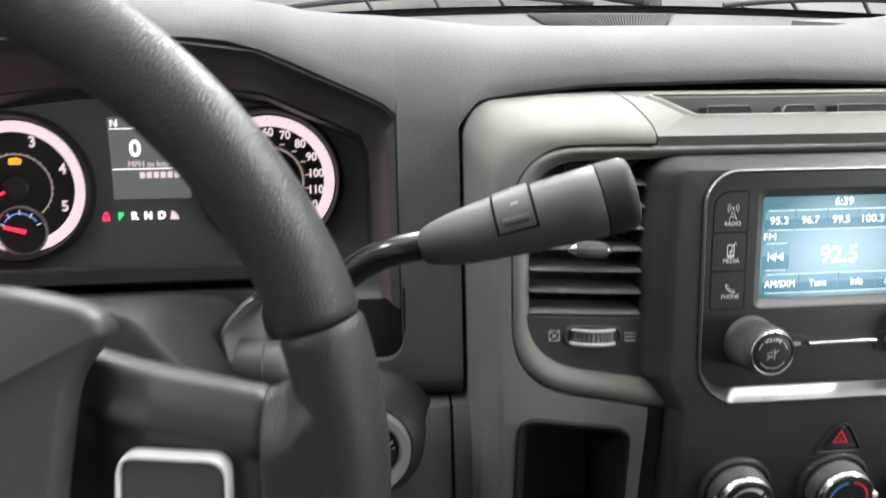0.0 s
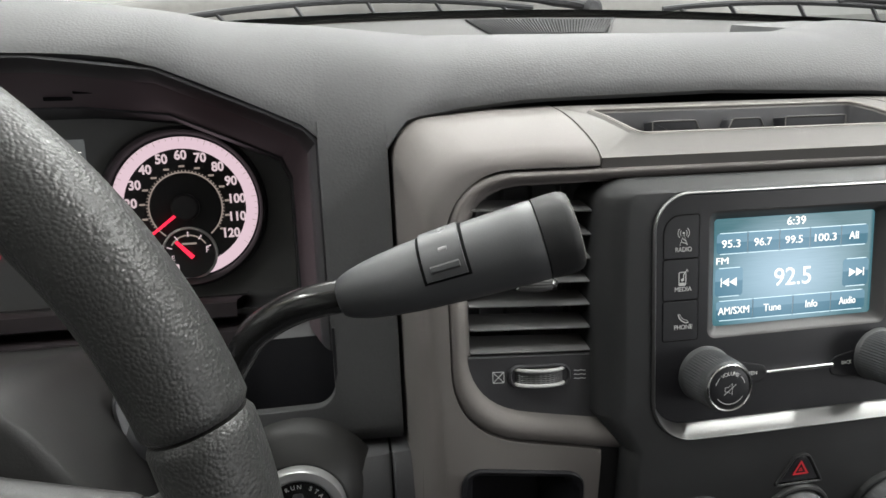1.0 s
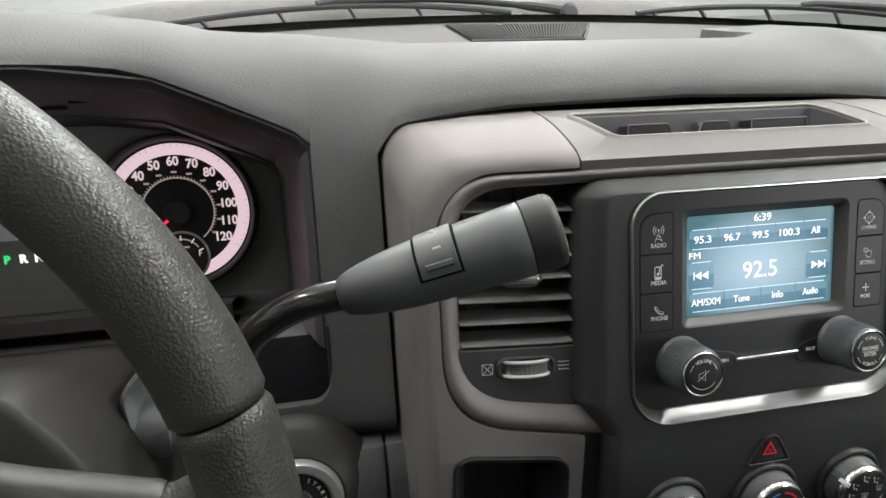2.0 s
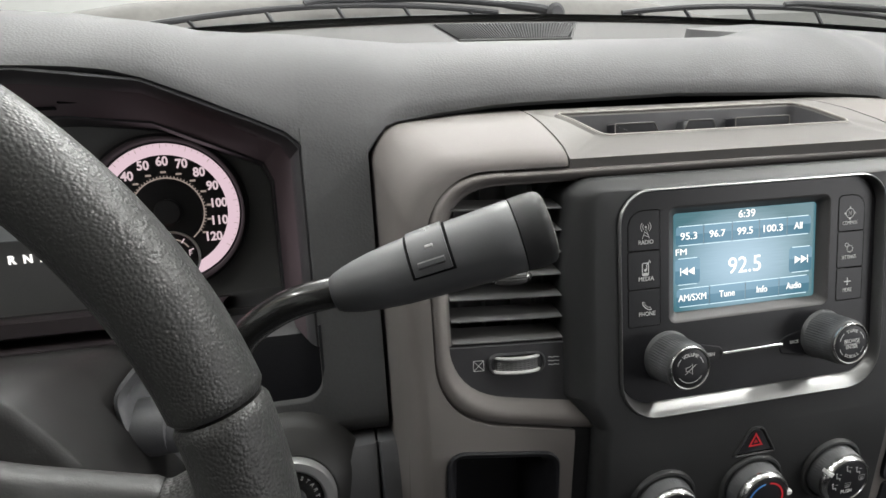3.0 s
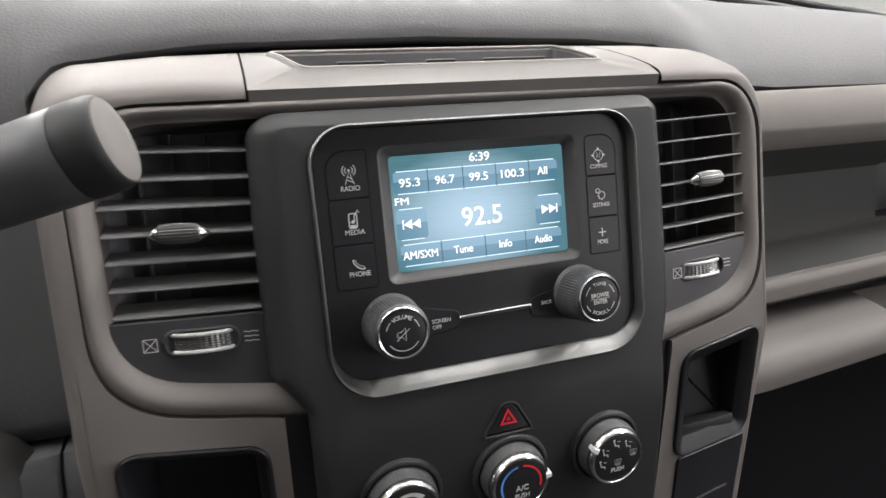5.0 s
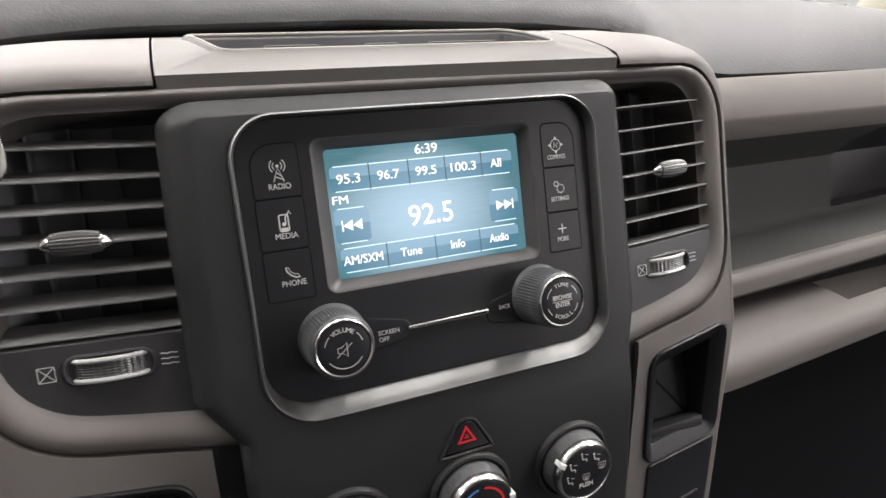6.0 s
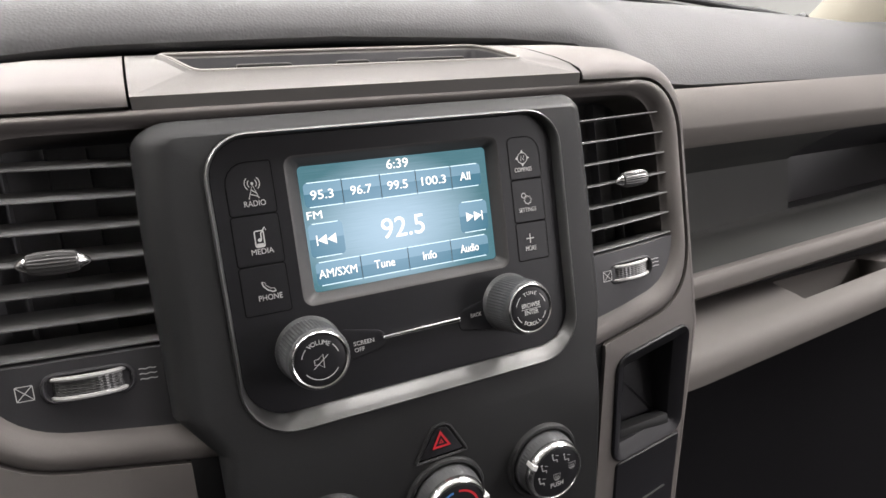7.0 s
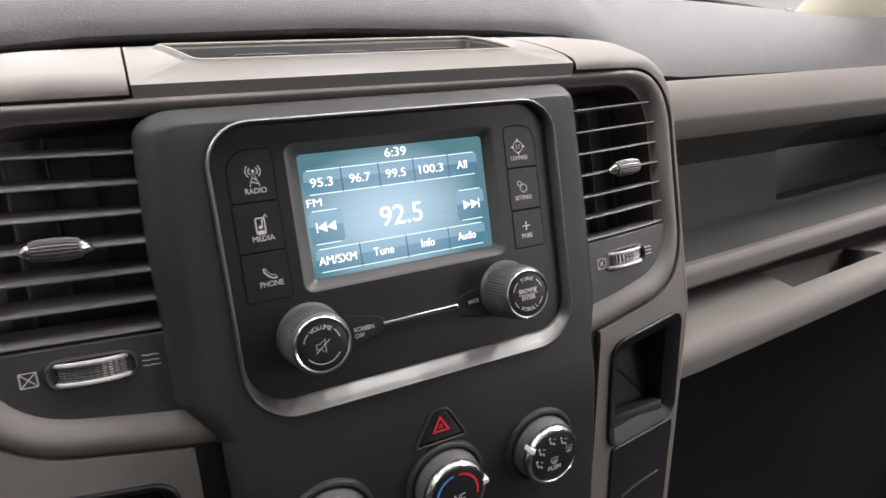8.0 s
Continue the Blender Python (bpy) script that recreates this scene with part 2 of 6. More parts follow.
def rpoly(pts, r, n=5):
    """A polygon, given counter-clockwise or clockwise, with its corners rounded by r."""
    out = []
    for i, p in enumerate(pts):
        a, p, c = Vector(pts[i - 1]), Vector(p), Vector(pts[(i + 1) % len(pts)])
        d0, d1 = (a - p), (c - p)
        k = min(r, d0.length * 0.45, d1.length * 0.45)
        s, e = p + d0.normalized() * k, p + d1.normalized() * k
        for q in range(n + 1):
            u = q / n
            out.append(tuple((1 - u) ** 2 * s + 2 * u * (1 - u) * p + u * u * e))
    return out


def inset(pts, d):
    """The outline moved inwards by d."""
    n = len(pts)
    area = sum(pts[i - 1][0] * pts[i][1] - pts[i][0] * pts[i - 1][1] for i in range(n))
    sg = 1 if area > 0 else -1
    out = []
    for i in range(n):
        a, b = Vector(pts[i - 1]), Vector(pts[(i + 1) % n])
        t = (b - a)
        t = t.normalized() if t.length > 1e-9 else Vector((1, 0))
        out.append((pts[i][0] - sg * t.y * d, pts[i][1] + sg * t.x * d))
    return out


def lift(pts, y):
    return [(x, y(x, z) if callable(y) else y, z) for x, z in pts]


def plate(pts, y0, y1, bev=0.001, seg=3, bm=None):
    """A plate with that outline, its front at y0 rounded by bev, its back at y1."""
    loops = [lift(pts, y1)]
    for k in range(seg + 1):
        a = radians(90 * k / seg)
        loops.append(lift(inset(pts, bev * (1 - math.cos(a))), y0 + bev * (1 - math.sin(a))))
    loops.append(lift(inset(pts, bev + 0.0003), y0))
    return loft(loops, True, True, bm=bm)


def frame_ring(outer, inner, yo, ym, yi, yback, bulge=0.5):
    """A ring between two outlines of equal count, with a rounded face."""
    loops = [lift(outer, yback), lift(outer, yo)]
    for k in range(1, 6):
        u = k / 6
        w = math.sin(math.pi * u)
        y = yo + (yi - yo) * u + (ym - (yo + yi) / 2) * w
        loops.append([(ax + (bx - ax) * u, y, az + (bz - az) * u) for (ax, az), (bx, bz) in zip(outer, inner)])
    loops += [lift(inner, yi), lift(inner, yback)]
    return loft(loops)


def lathe(prof, c, n=48, knurl=(), depth=0.0004, tilt=None, squash=1.0, caps=True):
    """Turned about the axis that points at the driver. prof: (radius, height)."""
    loops = []
    for i, (r, h) in enumerate(prof):
        lp = []
        for k in range(n):
            a = 2 * math.pi * k / n
            q = r - (depth if i in knurl and k % 2 else 0)
            v = Vector((q * math.cos(a), -h, q * math.sin(a) * squash))
            if tilt:
                v = tilt @ v
            lp.append(v + Vector(c))
        loops.append(lp)
    return loft(loops, caps, caps)


def tube(path, radii, n=16, flat=1.0, bm=None, caps=True):
    """Swept along a path of points."""
    pts = [Vector(p) for p in path]
    loops, up = [], None
    for i, p in enumerate(pts):
        t = (pts[min(i + 1, len(pts) - 1)] - pts[max(i - 1, 0)]).normalized()
        if up is None:
            up = Vector((0, 0, 1)) if abs(t.z) < 0.9 else Vector((0, 1, 0))
        s = t.cross(up).normalized()
        up = s.cross(t).normalized()
        r = radii[i] if isinstance(radii, (list, tuple)) else radii
        loops.append([p + s * (r * flat * math.cos(2 * math.pi * k / n)) + up * (r * math.sin(2 * math.pi * k / n)) for k in range(n)])
    return loft(loops, caps, caps, bm=bm)


def smooth_path(pts, per=8):
    """Catmull-Rom through the points."""
    v = [Vector(p) for p in pts]
    v = [2 * v[0] - v[1]] + v + [2 * v[-1] - v[-2]]
    out = []
    for i in range(1, len(v) - 2):
        for k in range(per):
            u = k / per
            a, b, c, d = v[i - 1:i + 3]
            out.append(0.5 * (2 * b + (c - a) * u + (2 * a - 5 * b + 4 * c - d) * u * u + (3 * b - a - 3 * c + d) * u ** 3))
    return out + [v[-2]]


def box(x0, x1, y0, y1, z0, z1, bev=0.0, seg=2, bm=None):
    bm = bm or bmesh.new()
    made = bmesh.ops.create_cube(bm, size=1, matrix=Matrix.Translation(((x0 + x1) / 2, (y0 + y1) / 2, (z0 + z1) / 2)) @ Matrix.Diagonal((x1 - x0, y1 - y0, z1 - z0, 1)))
    if bev:
        bmesh.ops.bevel(bm, geom=list({e for v in made["verts"] for e in v.link_edges}), offset=bev, segments=seg, affect="EDGES", profile=0.5)
    return bm


def grid(rows, bm=None):
    return loft(rows, closed=False, bm=bm)


def interp(x, table):
    xs, ys = zip(*table)
    return float(np.interp(x, xs, ys))


def ease(x, table):
    """Like interp, but smooth at the knots."""
    for (x0, y0), (x1, y1) in zip(table, table[1:]):
        if x <= x1:
            u = min(1, max(0, (x - x0) / (x1 - x0)))
            return y0 + (y1 - y0) * u * u * (3 - 2 * u)
    return table[-1][1]


def text(s, x, y, z, size, material, parent, name="", align="CENTER", turn=0.0, squeeze=1.0, bold=0.0, tilt=None, wide=0.0):
    """Raised print that faces the driver, its middle at x, z; wide: its whole width, in place of squeeze."""
    cu = bpy.data.curves.new("print", "FONT")
    cu.body, cu.size, cu.align_x, cu.align_y, cu.resolution_u, cu.extrude, cu.offset = s, size, align, "CENTER", 4, 0.00012, bold
    tmp = new("print", cu)
    me = bpy.data.meshes.new_from_object(tmp.evaluated_get(bpy.context.evaluated_depsgraph_get()))
    bpy.data.objects.remove(tmp)
    bm = bmesh.new()
    bm.from_mesh(me)
    bpy.data.meshes.remove(me)
    bmesh.ops.remove_doubles(bm, verts=bm.verts, dist=1e-6)
    if wide:
        across = [v.co.x for v in bm.verts]
        squeeze = wide / (max(across) - min(across))
    bm.transform((tilt or Matrix.Translation((x, y, z))) @ pose(0, 0, 0, 0, -turn, 0) @ pose(0, 0, 0, 90) @ Matrix.Diagonal((squeeze, 1, 1, 1)))
    return part(name or "lettering", bm, material, parent, smooth=20, recalc=False)


def stroke(pts, w, y, bm=None, closed=False):
    """A flat printed line of that width, through (x, z) points."""
    bm = bm or bmesh.new()
    v = [Vector(p) for p in pts]
    n = len(v)
    rows = []
    for i in range(n):
        a = v[i - 1] if (i or closed) else v[0]
        b = v[(i + 1) % n] if (i < n - 1 or closed) else v[-1]
        t = (b - a).normalized()
        q = Vector((-t.y, t.x)) * (w / 2)
        rows.append([(v[i].x + q.x, y, v[i].y + q.y), (v[i].x - q.x, y, v[i].y - q.y)])
    if closed:
        rows.append(rows[0])
    vs = [[bm.verts.new(p) for p in r] for r in rows]
    for a, b in zip(vs, vs[1:]):
        bm.faces.new((a[0], a[1], b[1], b[0]))
    return bm


def arc(cx, cz, r, a0, a1, n=24, sq=1.0):
    return [(cx + r * math.cos(radians(a0 + (a1 - a0) * k / n)), cz + sq * r * math.sin(radians(a0 + (a1 - a0) * k / n))) for k in range(n + 1)]


def disc(cx, cz, r, y, n=32, bm=None):
    bm = bm or bmesh.new()
    bm.faces.new([bm.verts.new((x, y, z)) for x, z in arc(cx, cz, r, 0, 360 - 360 / n, n - 1)])
    return bm


def poly(pts, y, bm=None):
    bm = bm or bmesh.new()
    bm.faces.new([bm.verts.new((x, y, z)) for x, z in pts])
    return bm


# ---- the setting: hall, cab shell, windscreen ----
def slab(name, x0, x1, y0, y1, z0, z1, material, label, category, bev=0.0):
    return tagged(part(name, box(x0, x1, y0, y1, z0, z1, bev), material, None), label, category, kind="structure")


slab("ground", -9, 9, -9, 9, -0.2, 0, FLOORMAT, "grey concrete floor of the hall", "floor")
slab("wall_north", -9, 9, 9, 9.2, 0, 4.8, WALLPAINT, "plain white wall of the hall", "wall")
slab("wall_south", -9, 9, -9.2, -9, 0, 4.8, WALLPAINT, "plain white wall of the hall", "wall")
slab("wall_east", 9, 9.2, -9, 9, 0, 4.8, WALLPAINT, "plain white wall of the hall", "wall")
slab("wall_west", -9.2, -9, -9, 9, 0, 4.8, WALLPAINT, "plain white wall of the hall", "wall")
slab("ceiling", -9.2, 9.2, -9.2, 9.2, 4.8, 5.0, WALLPAINT, "plain white ceiling of the hall", "ceiling")

# cab: floor, firewall, doors with window openings, roof, back wall; sizes of a full-size pickup
CX = 0.0  # the cab's middle
slab("cab_floor", CX - 0.90, CX + 0.90, -1.25, 0.50, 0.62, 0.66, CARPET, "black carpeted cab floor", "floor")
slab("cab_firewall", CX - 0.90, CX + 0.90, 0.52, 0.55, 0.0, 1.33, CARPET, "black firewall behind the dashboard", "wall")
# unseen; made tall and black to hold back low light from behind
slab("cab_back_wall", CX - 0.90, CX + 0.90, -1.30, -1.25, 0.0, 1.58, CARPET, "plain unseen back wall of the cab, tall to cut rear light", "wall")
slab("headliner", CX - 0.80, CX + 0.80, -1.30, -0.15, 1.93, 1.97, CLOTH, "pale cloth headliner", "ceiling")
for side, sx in (("west", CX - 0.94), ("east", CX + 0.90)):
    slab("door_panel_" + side, sx, sx + 0.04, -1.25, 0.62, 0.0, 1.28, BLACK, "plain inner door panel", "door")


def pillar(name, a, b, w, label):
    pa, pb = Vector(a), Vector(b)
    bm = tube([pa, pa.lerp(pb, 0.5), pb], [w, w * 0.9, w * 0.8], 14, 0.6)
    return tagged(part(name, bm, BEIGE, None), label, "pillar", kind="structure")


pillar("pillar_west", (-0.95, 0.42, 1.26), (-0.72, -0.24, 1.95), 0.085, "beige windscreen pillar trim")
pillar("pillar_east", (0.885, 0.40, 1.26), (0.70, -0.24, 1.95), 0.085, "beige windscreen pillar trim")
pillar("pillar_back_west", (-0.88, -1.28, 1.3), (-0.78, -1.28, 1.95), 0.07, "plain back corner of the cab")
pillar("pillar_back_east", (0.88, -1.28, 1.3), (0.78, -1.28, 1.95), 0.07, "plain back corner of the cab")


def foot_y(x):
    """Where the windscreen meets the dashboard, in the dashboard's frame."""
    return 0.465 - 0.36 * (x + 0.02) ** 2


def top_z(y):
    """The flat rear part of the dashboard's top."""
    return 0.237 + 0.46 * (y - 0.45)


# windscreen: a bowed sheet from the dashboard's rear edge to the roof, with its black printed band along the foot
def screen_point(u, v, off=0.0):
    x = u * 0.93
    lo = DASH @ Vector((x, foot_y(x) + 0.004 + off, top_z(foot_y(x)) + 0.004))
    hi = Vector((u * 0.74, -0.20 + 0.10 * (1 - u * u), 1.95))
    p = lo.lerp(hi, v)
    return p + Vector((0, 0.05, 0.05)) * math.sin(math.pi * max(0.0, v)) * 0.6


bm = grid([[screen_point(-1 + k / 12, v / 10) for k in range(25)] for v in range(11)])
windscreen = thing("windscreen", (0, 0, 0), "clear raked windscreen with a black band along its foot", "windscreen", kind="structure")
windscreen.matrix_world = Matrix()
ORG[windscreen] = Matrix()
pane = part("pane", bm, GLASS, windscreen, "clear glass")
pane.visible_shadow = False
bm = grid([[screen_point(-1 + k / 16, v, 0.006) for k in range(33)] for v in (-0.004, 0.0, 0.012)])
part("black_band", bm, GLOSS, windscreen, "black printed edge band")

# bonnet and cowl outside the glass
bm = grid([[(u * (0.92 - 0.05 * v), 0.80 + 1.15 * v, 1.30 - 0.05 * u * u - 0.06 * v * v) for u in [k / 8 - 1 for k in range(17)]] for v in [k / 6 for k in range(7)]])
bonnet = thing("bonnet", (0, 0, 0), "white painted bonnet of the pickup beyond the windscreen", "bonnet", kind="structure")
bonnet.matrix_world = Matrix()
ORG[bonnet] = Matrix()
part("bonnet_skin", bm, PAINT, bonnet)
RIDGE = [(-0.62, 0.30), (-0.5175, 1.0), (-0.45, 1.10), (-0.24, 1.08), (0.0, 1.0), (0.20, 0.92), (0.26, 0.82), (0.32, 0.58), (0.40, 0.32), (0.60, 0.28)]
bm = grid([[DASH @ Vector((x, foot_y(x) + dy, top_z(foot_y(x)) + dz * interp(x, RIDGE))) for x in np.linspace(-0.86, 0.86, 60)] for dy, dz in ((0.012, -0.020), (0.016, 0.004), (0.045, 0.015), (0.058, 0.018), (0.066, 0.036), (0.078, 0.047), (0.090, 0.052), (0.125, 0.050), (0.13, -0.02))])
tagged(part("cowl", bm, COWLGREY, None), "weathered dark plastic cowl along the foot of the windscreen", "cowl", kind="structure")


def along(x, up):
    """A point just outside the foot of the glass."""
    return Vector((x, foot_y(x) + 0.040, top_z(foot_y(x)) + 0.015 + up))


def wiper(x0, x1, arch):
    """A wiper at rest along the foot of the glass: a bent arm from its pivot, a spine with claws, and the rubber blade."""
    w = thing("wiper", along(x0, 0), "black windscreen wiper resting at the foot of the glass", "wiper", "windscreen wipers")
    at = lambda u: x0 + (x1 - x0) * u
    arm = smooth_path([along(at(0.0), 0.002), along(at(0.06), 0.010), along(at(0.30), arch * 1.05 + 0.004), along(at(0.52), arch + 0.006), along(at(0.58), arch + 0.003)], 6)
    part("arm", tube(arm, [0.0065] * 8 + [0.0045] * (len(arm) - 8), 10), BLACK, w)
    us = [0.10 + 0.90 * k / 24 for k in range(25)]
    bow_up = [arch * math.sin(math.pi * k / 24) ** 0.8 for k in range(25)]
    part("spine", tube([along(at(u), b) for u, b in list(zip(us, bow_up))[1:24]], 0.0036, 8), BLACK, w)
    part("blade", tube([along(at(u), -0.001) for u in us], 0.003, 8, 0.6), RUBBER, w, "black rubber blade")
    for k in (3, 7, 11, 15, 19, 22):
        part("claw", tube([along(at(us[k]), bow_up[k]), along(at(us[k]) + 0.010, -0.001)], 0.0026, 6), BLACK, w)
    part("pivot_cap", lathe([(0.013, -0.012), (0.013, 0.006), (0.008, 0.011)], along(x0, 0.002), 16), BLACK, w)
    return w


wiper(0.085, -0.50, 0.016)
wiper(0.74, 0.16, 0.020)

# ---- dashboard: padded top, defroster panel, passenger side ----
LIP = [(-1.0, 0.05), (-0.70, 0.07), (-0.688, 0.089), (-0.60, 0.128), (-0.53, 0.141), (-0.43, 0.141), (-0.386, 0.1385), (-0.363, 0.1325), (-0.3375, 0.1220), (-0.30, 0.1050), (-0.281, 0.0960),
       (-0.2735, 0.0890), (-0.272, 0.0878), (-0.25, 0.083), (-0.2305, 0.0795), (-0.224, 0.0885), (-0.217, 0.0960), (-0.209, 0.0990), (-0.18, 0.1035), (-0.135, 0.108), (0.0, 0.1105), (0.12, 0.107), (0.18, 0.102), (0.215, 0.090), (0.24, 0.072), (0.30, 0.0665), (0.60, 0.062), (1.0, 0.056)]
CREST = [(-1.0, 0.188), (-0.7, 0.201), (-0.55, 0.2045), (-0.50, 0.2045), (-0.459, 0.2030), (-0.417, 0.1990), (-0.374, 0.1920), (-0.338, 0.1850), (-0.30, 0.1845), (-0.27, 0.1835), (-0.235, 0.1785), (-0.20, 0.1745), (-0.10, 0.1735), (0.05, 0.1730),
         (0.12, 0.1735), (0.15, 0.178), (0.18, 0.184), (0.22, 0.1825), (0.333, 0.1750), (0.453, 0.1690), (0.543, 0.1620), (0.643, 0.1530), (0.732, 0.1440), (0.829, 0.1310), (1.0, 0.105)]


SOFT = [(x, interp(x, LIP)) for x in (-1.0, -0.70, -0.60, -0.53, -0.43)] + [(-0.363, 0.1330), (-0.33, 0.1195), (-0.30, 0.1085), (-0.27, 0.1000), (-0.24, 0.0975), (-0.21, 0.0980), (-0.18, 0.1010), (-0.135, 0.1070), (0.0, 0.1105), (0.12, 0.107), (0.17, 0.1005), (0.21, 0.091), (0.25, 0.080), (0.30, 0.071), (0.36, 0.067), (0.60, 0.062), (1.0, 0.056)]


def lip_y(x):
    return interp(x, [(-1, 0.09), (-0.70, 0.078), (-0.28, 0.076), (-0.23, 0.072), (-0.20, 0.082), (0.18, 0.084), (0.26, 0.088), (1.0, 0.088)])


def pad_section(x):
    zb, zc, yb = interp(x, LIP), interp(x, CREST), lip_y(x)
    out = [(x, yb + 0.030, zb + 0.002), (x, yb + 0.006, zb - 0.0015), (x, yb + 0.0015, zb + 0.0005)]
    low = -0.108 if -0.2722 < x < -0.2303 else None
    if low is not None:
        out = [(x, yb + 0.030, low), (x, yb + 0.004, low - 0.001), (x, yb - 0.003, low + 0.006)]
        out += [(x, yb - 0.004 + 0.004 * k / 9, low + 0.012 + (zb - low - 0.014) * k / 9) for k in range(10)]
    else:
        out += [out[-1]] * 10
    lean = 2.0 * ease(x, [(-0.05, 0), (0.17, 1), (0.21, 1), (0.60, 0)])
    end = foot_y(x)
    for k in range(4):
        end = foot_y(x + lean * (end - 0.351))
    yc = min(0.25, end - 0.04)
    slant = ease(x, [(-0.46, 0.42), (-0.40, 0.34), (-0.362, 0.08), (-0.35, 0.10), (-0.33, 0.16), (-0.29, 0.12), (-0.20, 0), (0.20, 0), (0.27, 0.5)])   # how much flatter its front rises
    for k in range(1, 19):
        q = radians(90 * k / 18)
        zk = zb + (interp(x, SOFT) - zb) * min(1.0, k / 7)
        out.append((x, yb + (yc - yb) * ((1 - math.cos(q)) * (1 - slant) + slant * k / 18), zk + (zc - zk) * math.sin(q)))
    for k in range(1, 15):
        y = yc + (end - yc) * k / 14
        high = interp(y, [(yc, zc), (end, max(zc - 0.004, top_z(end) + 0.003) if x < 0.2 else top_z(end) + 0.003)])
        low_z = interp(y, [(0.25, zc), (0.27, zc - 0.003), (0.29, min(zc - 0.014, top_z(0.29) - 0.004)), (0.31, top_z(0.31) - 0.004), (0.60, top_z(0.60) - 0.004)])
        w = ease(x, [(-0.42, 0), (-0.38, 1), (0.186, 1), (0.192, 0)])
        out.append((x + lean * (max(y, 0.345) - 0.351) * ease(y, [(0.25, 0), (0.30, 1)]), y, high + (min(low_z, high) - high) * w))
    px, py, pz = out[-1]
    out += [(px, py + 0.006, pz - 0.004), (px, py + 0.008, pz - 0.16)]
    return out


xs = sorted(set([0.183, 0.186, 0.188, 0.190, 0.192, 0.195] + [round(-1.0 + 0.02 * k, 4) for k in range(101)] + [round(0.08 + 0.01 * k, 4) for k in range(36)] + [-0.2723, -0.272, -0.2715, -0.2685, -0.264, -0.246, -0.240, -0.236, -0.233, -0.2304, -0.2302, -0.228, -0.2255, -0.2225, -0.2195, -0.217, -0.213, -0.209, -0.19, -0.29, -0.285, -0.281, -0.277, -0.274]))
rows = [pad_section(x) for x in xs]
for turn in range(200):   # even out the skin over the narrow column beside the gauges
    was = [list(r) for r in rows]
    for i in range(1, len(xs) - 1):
        if -0.315 < xs[i] < -0.195:
            u = (xs[i] - xs[i - 1]) / (xs[i + 1] - xs[i - 1])
            for k in range(14, 34):
                (x, y, z), a, b, w = was[i][k], was[i - 1][k], was[i + 1][k], min(0.5, 0.2 * (k - 13))
                rows[i][k] = (x, y + w * (a[1] + (b[1] - a[1]) * u - y), z + w * (a[2] + (b[2] - a[2]) * u - z))
bm = grid(rows)
bmesh.ops.remove_doubles(bm, verts=bm.verts, dist=1e-6)
dashboard = thing("dashboard", (0, 0.2, -0.1), "dark grey padded dashboard with grained skin, under the windscreen", "dashboard")
part("upper_pad", bm, PAD, dashboard, "dark grey grained padded top", smooth=40)

bm = plate([(-0.42, -0.1065), (-0.2640, -0.1065), (-0.2640, -0.050), (-0.2722, -0.050)] + arc(-0.2852, -0.0685, 0.013, 0, -90, 8) + [(-0.42, -0.0815)], 0.0722, 0.0800, 0.0010, 3)
part("panel_foot", bm, PAD, dashboard, smooth=40)
# painted near black for the shade inside the recess
part("shaded_side", box(-0.2718, -0.2700, 0.072, 0.150, -0.106, -0.030), FACE, dashboard)

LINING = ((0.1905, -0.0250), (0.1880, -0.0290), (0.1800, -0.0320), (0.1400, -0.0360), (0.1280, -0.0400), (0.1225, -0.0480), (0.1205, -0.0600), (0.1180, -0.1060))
# lining pale above, near black below, for the shade down in the recess
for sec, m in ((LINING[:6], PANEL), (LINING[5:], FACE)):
    part("shaded_lining", grid([[(x, y, z) for x in np.linspace(-0.340, -0.2695, 6)] for y, z in sec]), m, dashboard, smooth=40)

# the flatter panel sunk into the top, with the defroster grille
bm = grid([[(xa + (min(xb, 0.214 + 2.0 * (max(y, 0.345) - 0.351)) - xa) * k / 12, y, top_z(y)) for k in range(13)] for y, xa, xb in ((0.275, -0.28, 0.2), (0.30, -0.30, 0.2), (0.34, -0.36, 0.3), (0.37, -0.37, 0.4), (0.40, -0.375, 0.40), (0.425, -0.34, 0.33), (0.445, -0.24, 0.21), (0.460, -0.10, 0.09))])
part("defroster_panel", bm, TOPPANEL, dashboard, "smooth grey panel sunk into the top")
NEAR, FAR = 0.382, 0.447
gr = part("defroster_grille", grid([[(-0.0860, NEAR - 0.003, top_z(NEAR - 0.003) + 0.0012), (0.0520, NEAR - 0.003, top_z(NEAR - 0.003) + 0.0012)], [(-0.1010, FAR + 0.003, top_z(FAR + 0.003) + 0.0012), (0.0920, FAR + 0.003, top_z(FAR + 0.003) + 0.0012)]]), GAPBLACK, dashboard, "dark slotted defroster grille")
for k in range(46):
    u = k / 45
    xa, xb, w = -0.0825 + 0.1305 * u, -0.0980 + 0.1880 * u, 0.0009
    za, zb = top_z(NEAR) + 0.0014, top_z(FAR) + 0.0014
    part("rib", loft([[(xa - w, NEAR, za), (xa + w, NEAR, za), (xa + w, NEAR, za + 0.001), (xa - w, NEAR, za + 0.002)], [(xb - w, FAR, zb), (xb + w, FAR, zb), (xb + w, FAR, zb + 0.002), (xb - w, FAR, zb + 0.002)]], True, True), VOID, gr)
part("grille_rim", tube([(0.0920, FAR + 0.004, top_z(FAR + 0.004) + 0.0012), (0.0525, NEAR - 0.004, top_z(NEAR - 0.004) + 0.0012), (-0.0865, NEAR - 0.004, top_z(NEAR - 0.004) + 0.0012)], 0.0014, 8), TOPPANEL, gr)

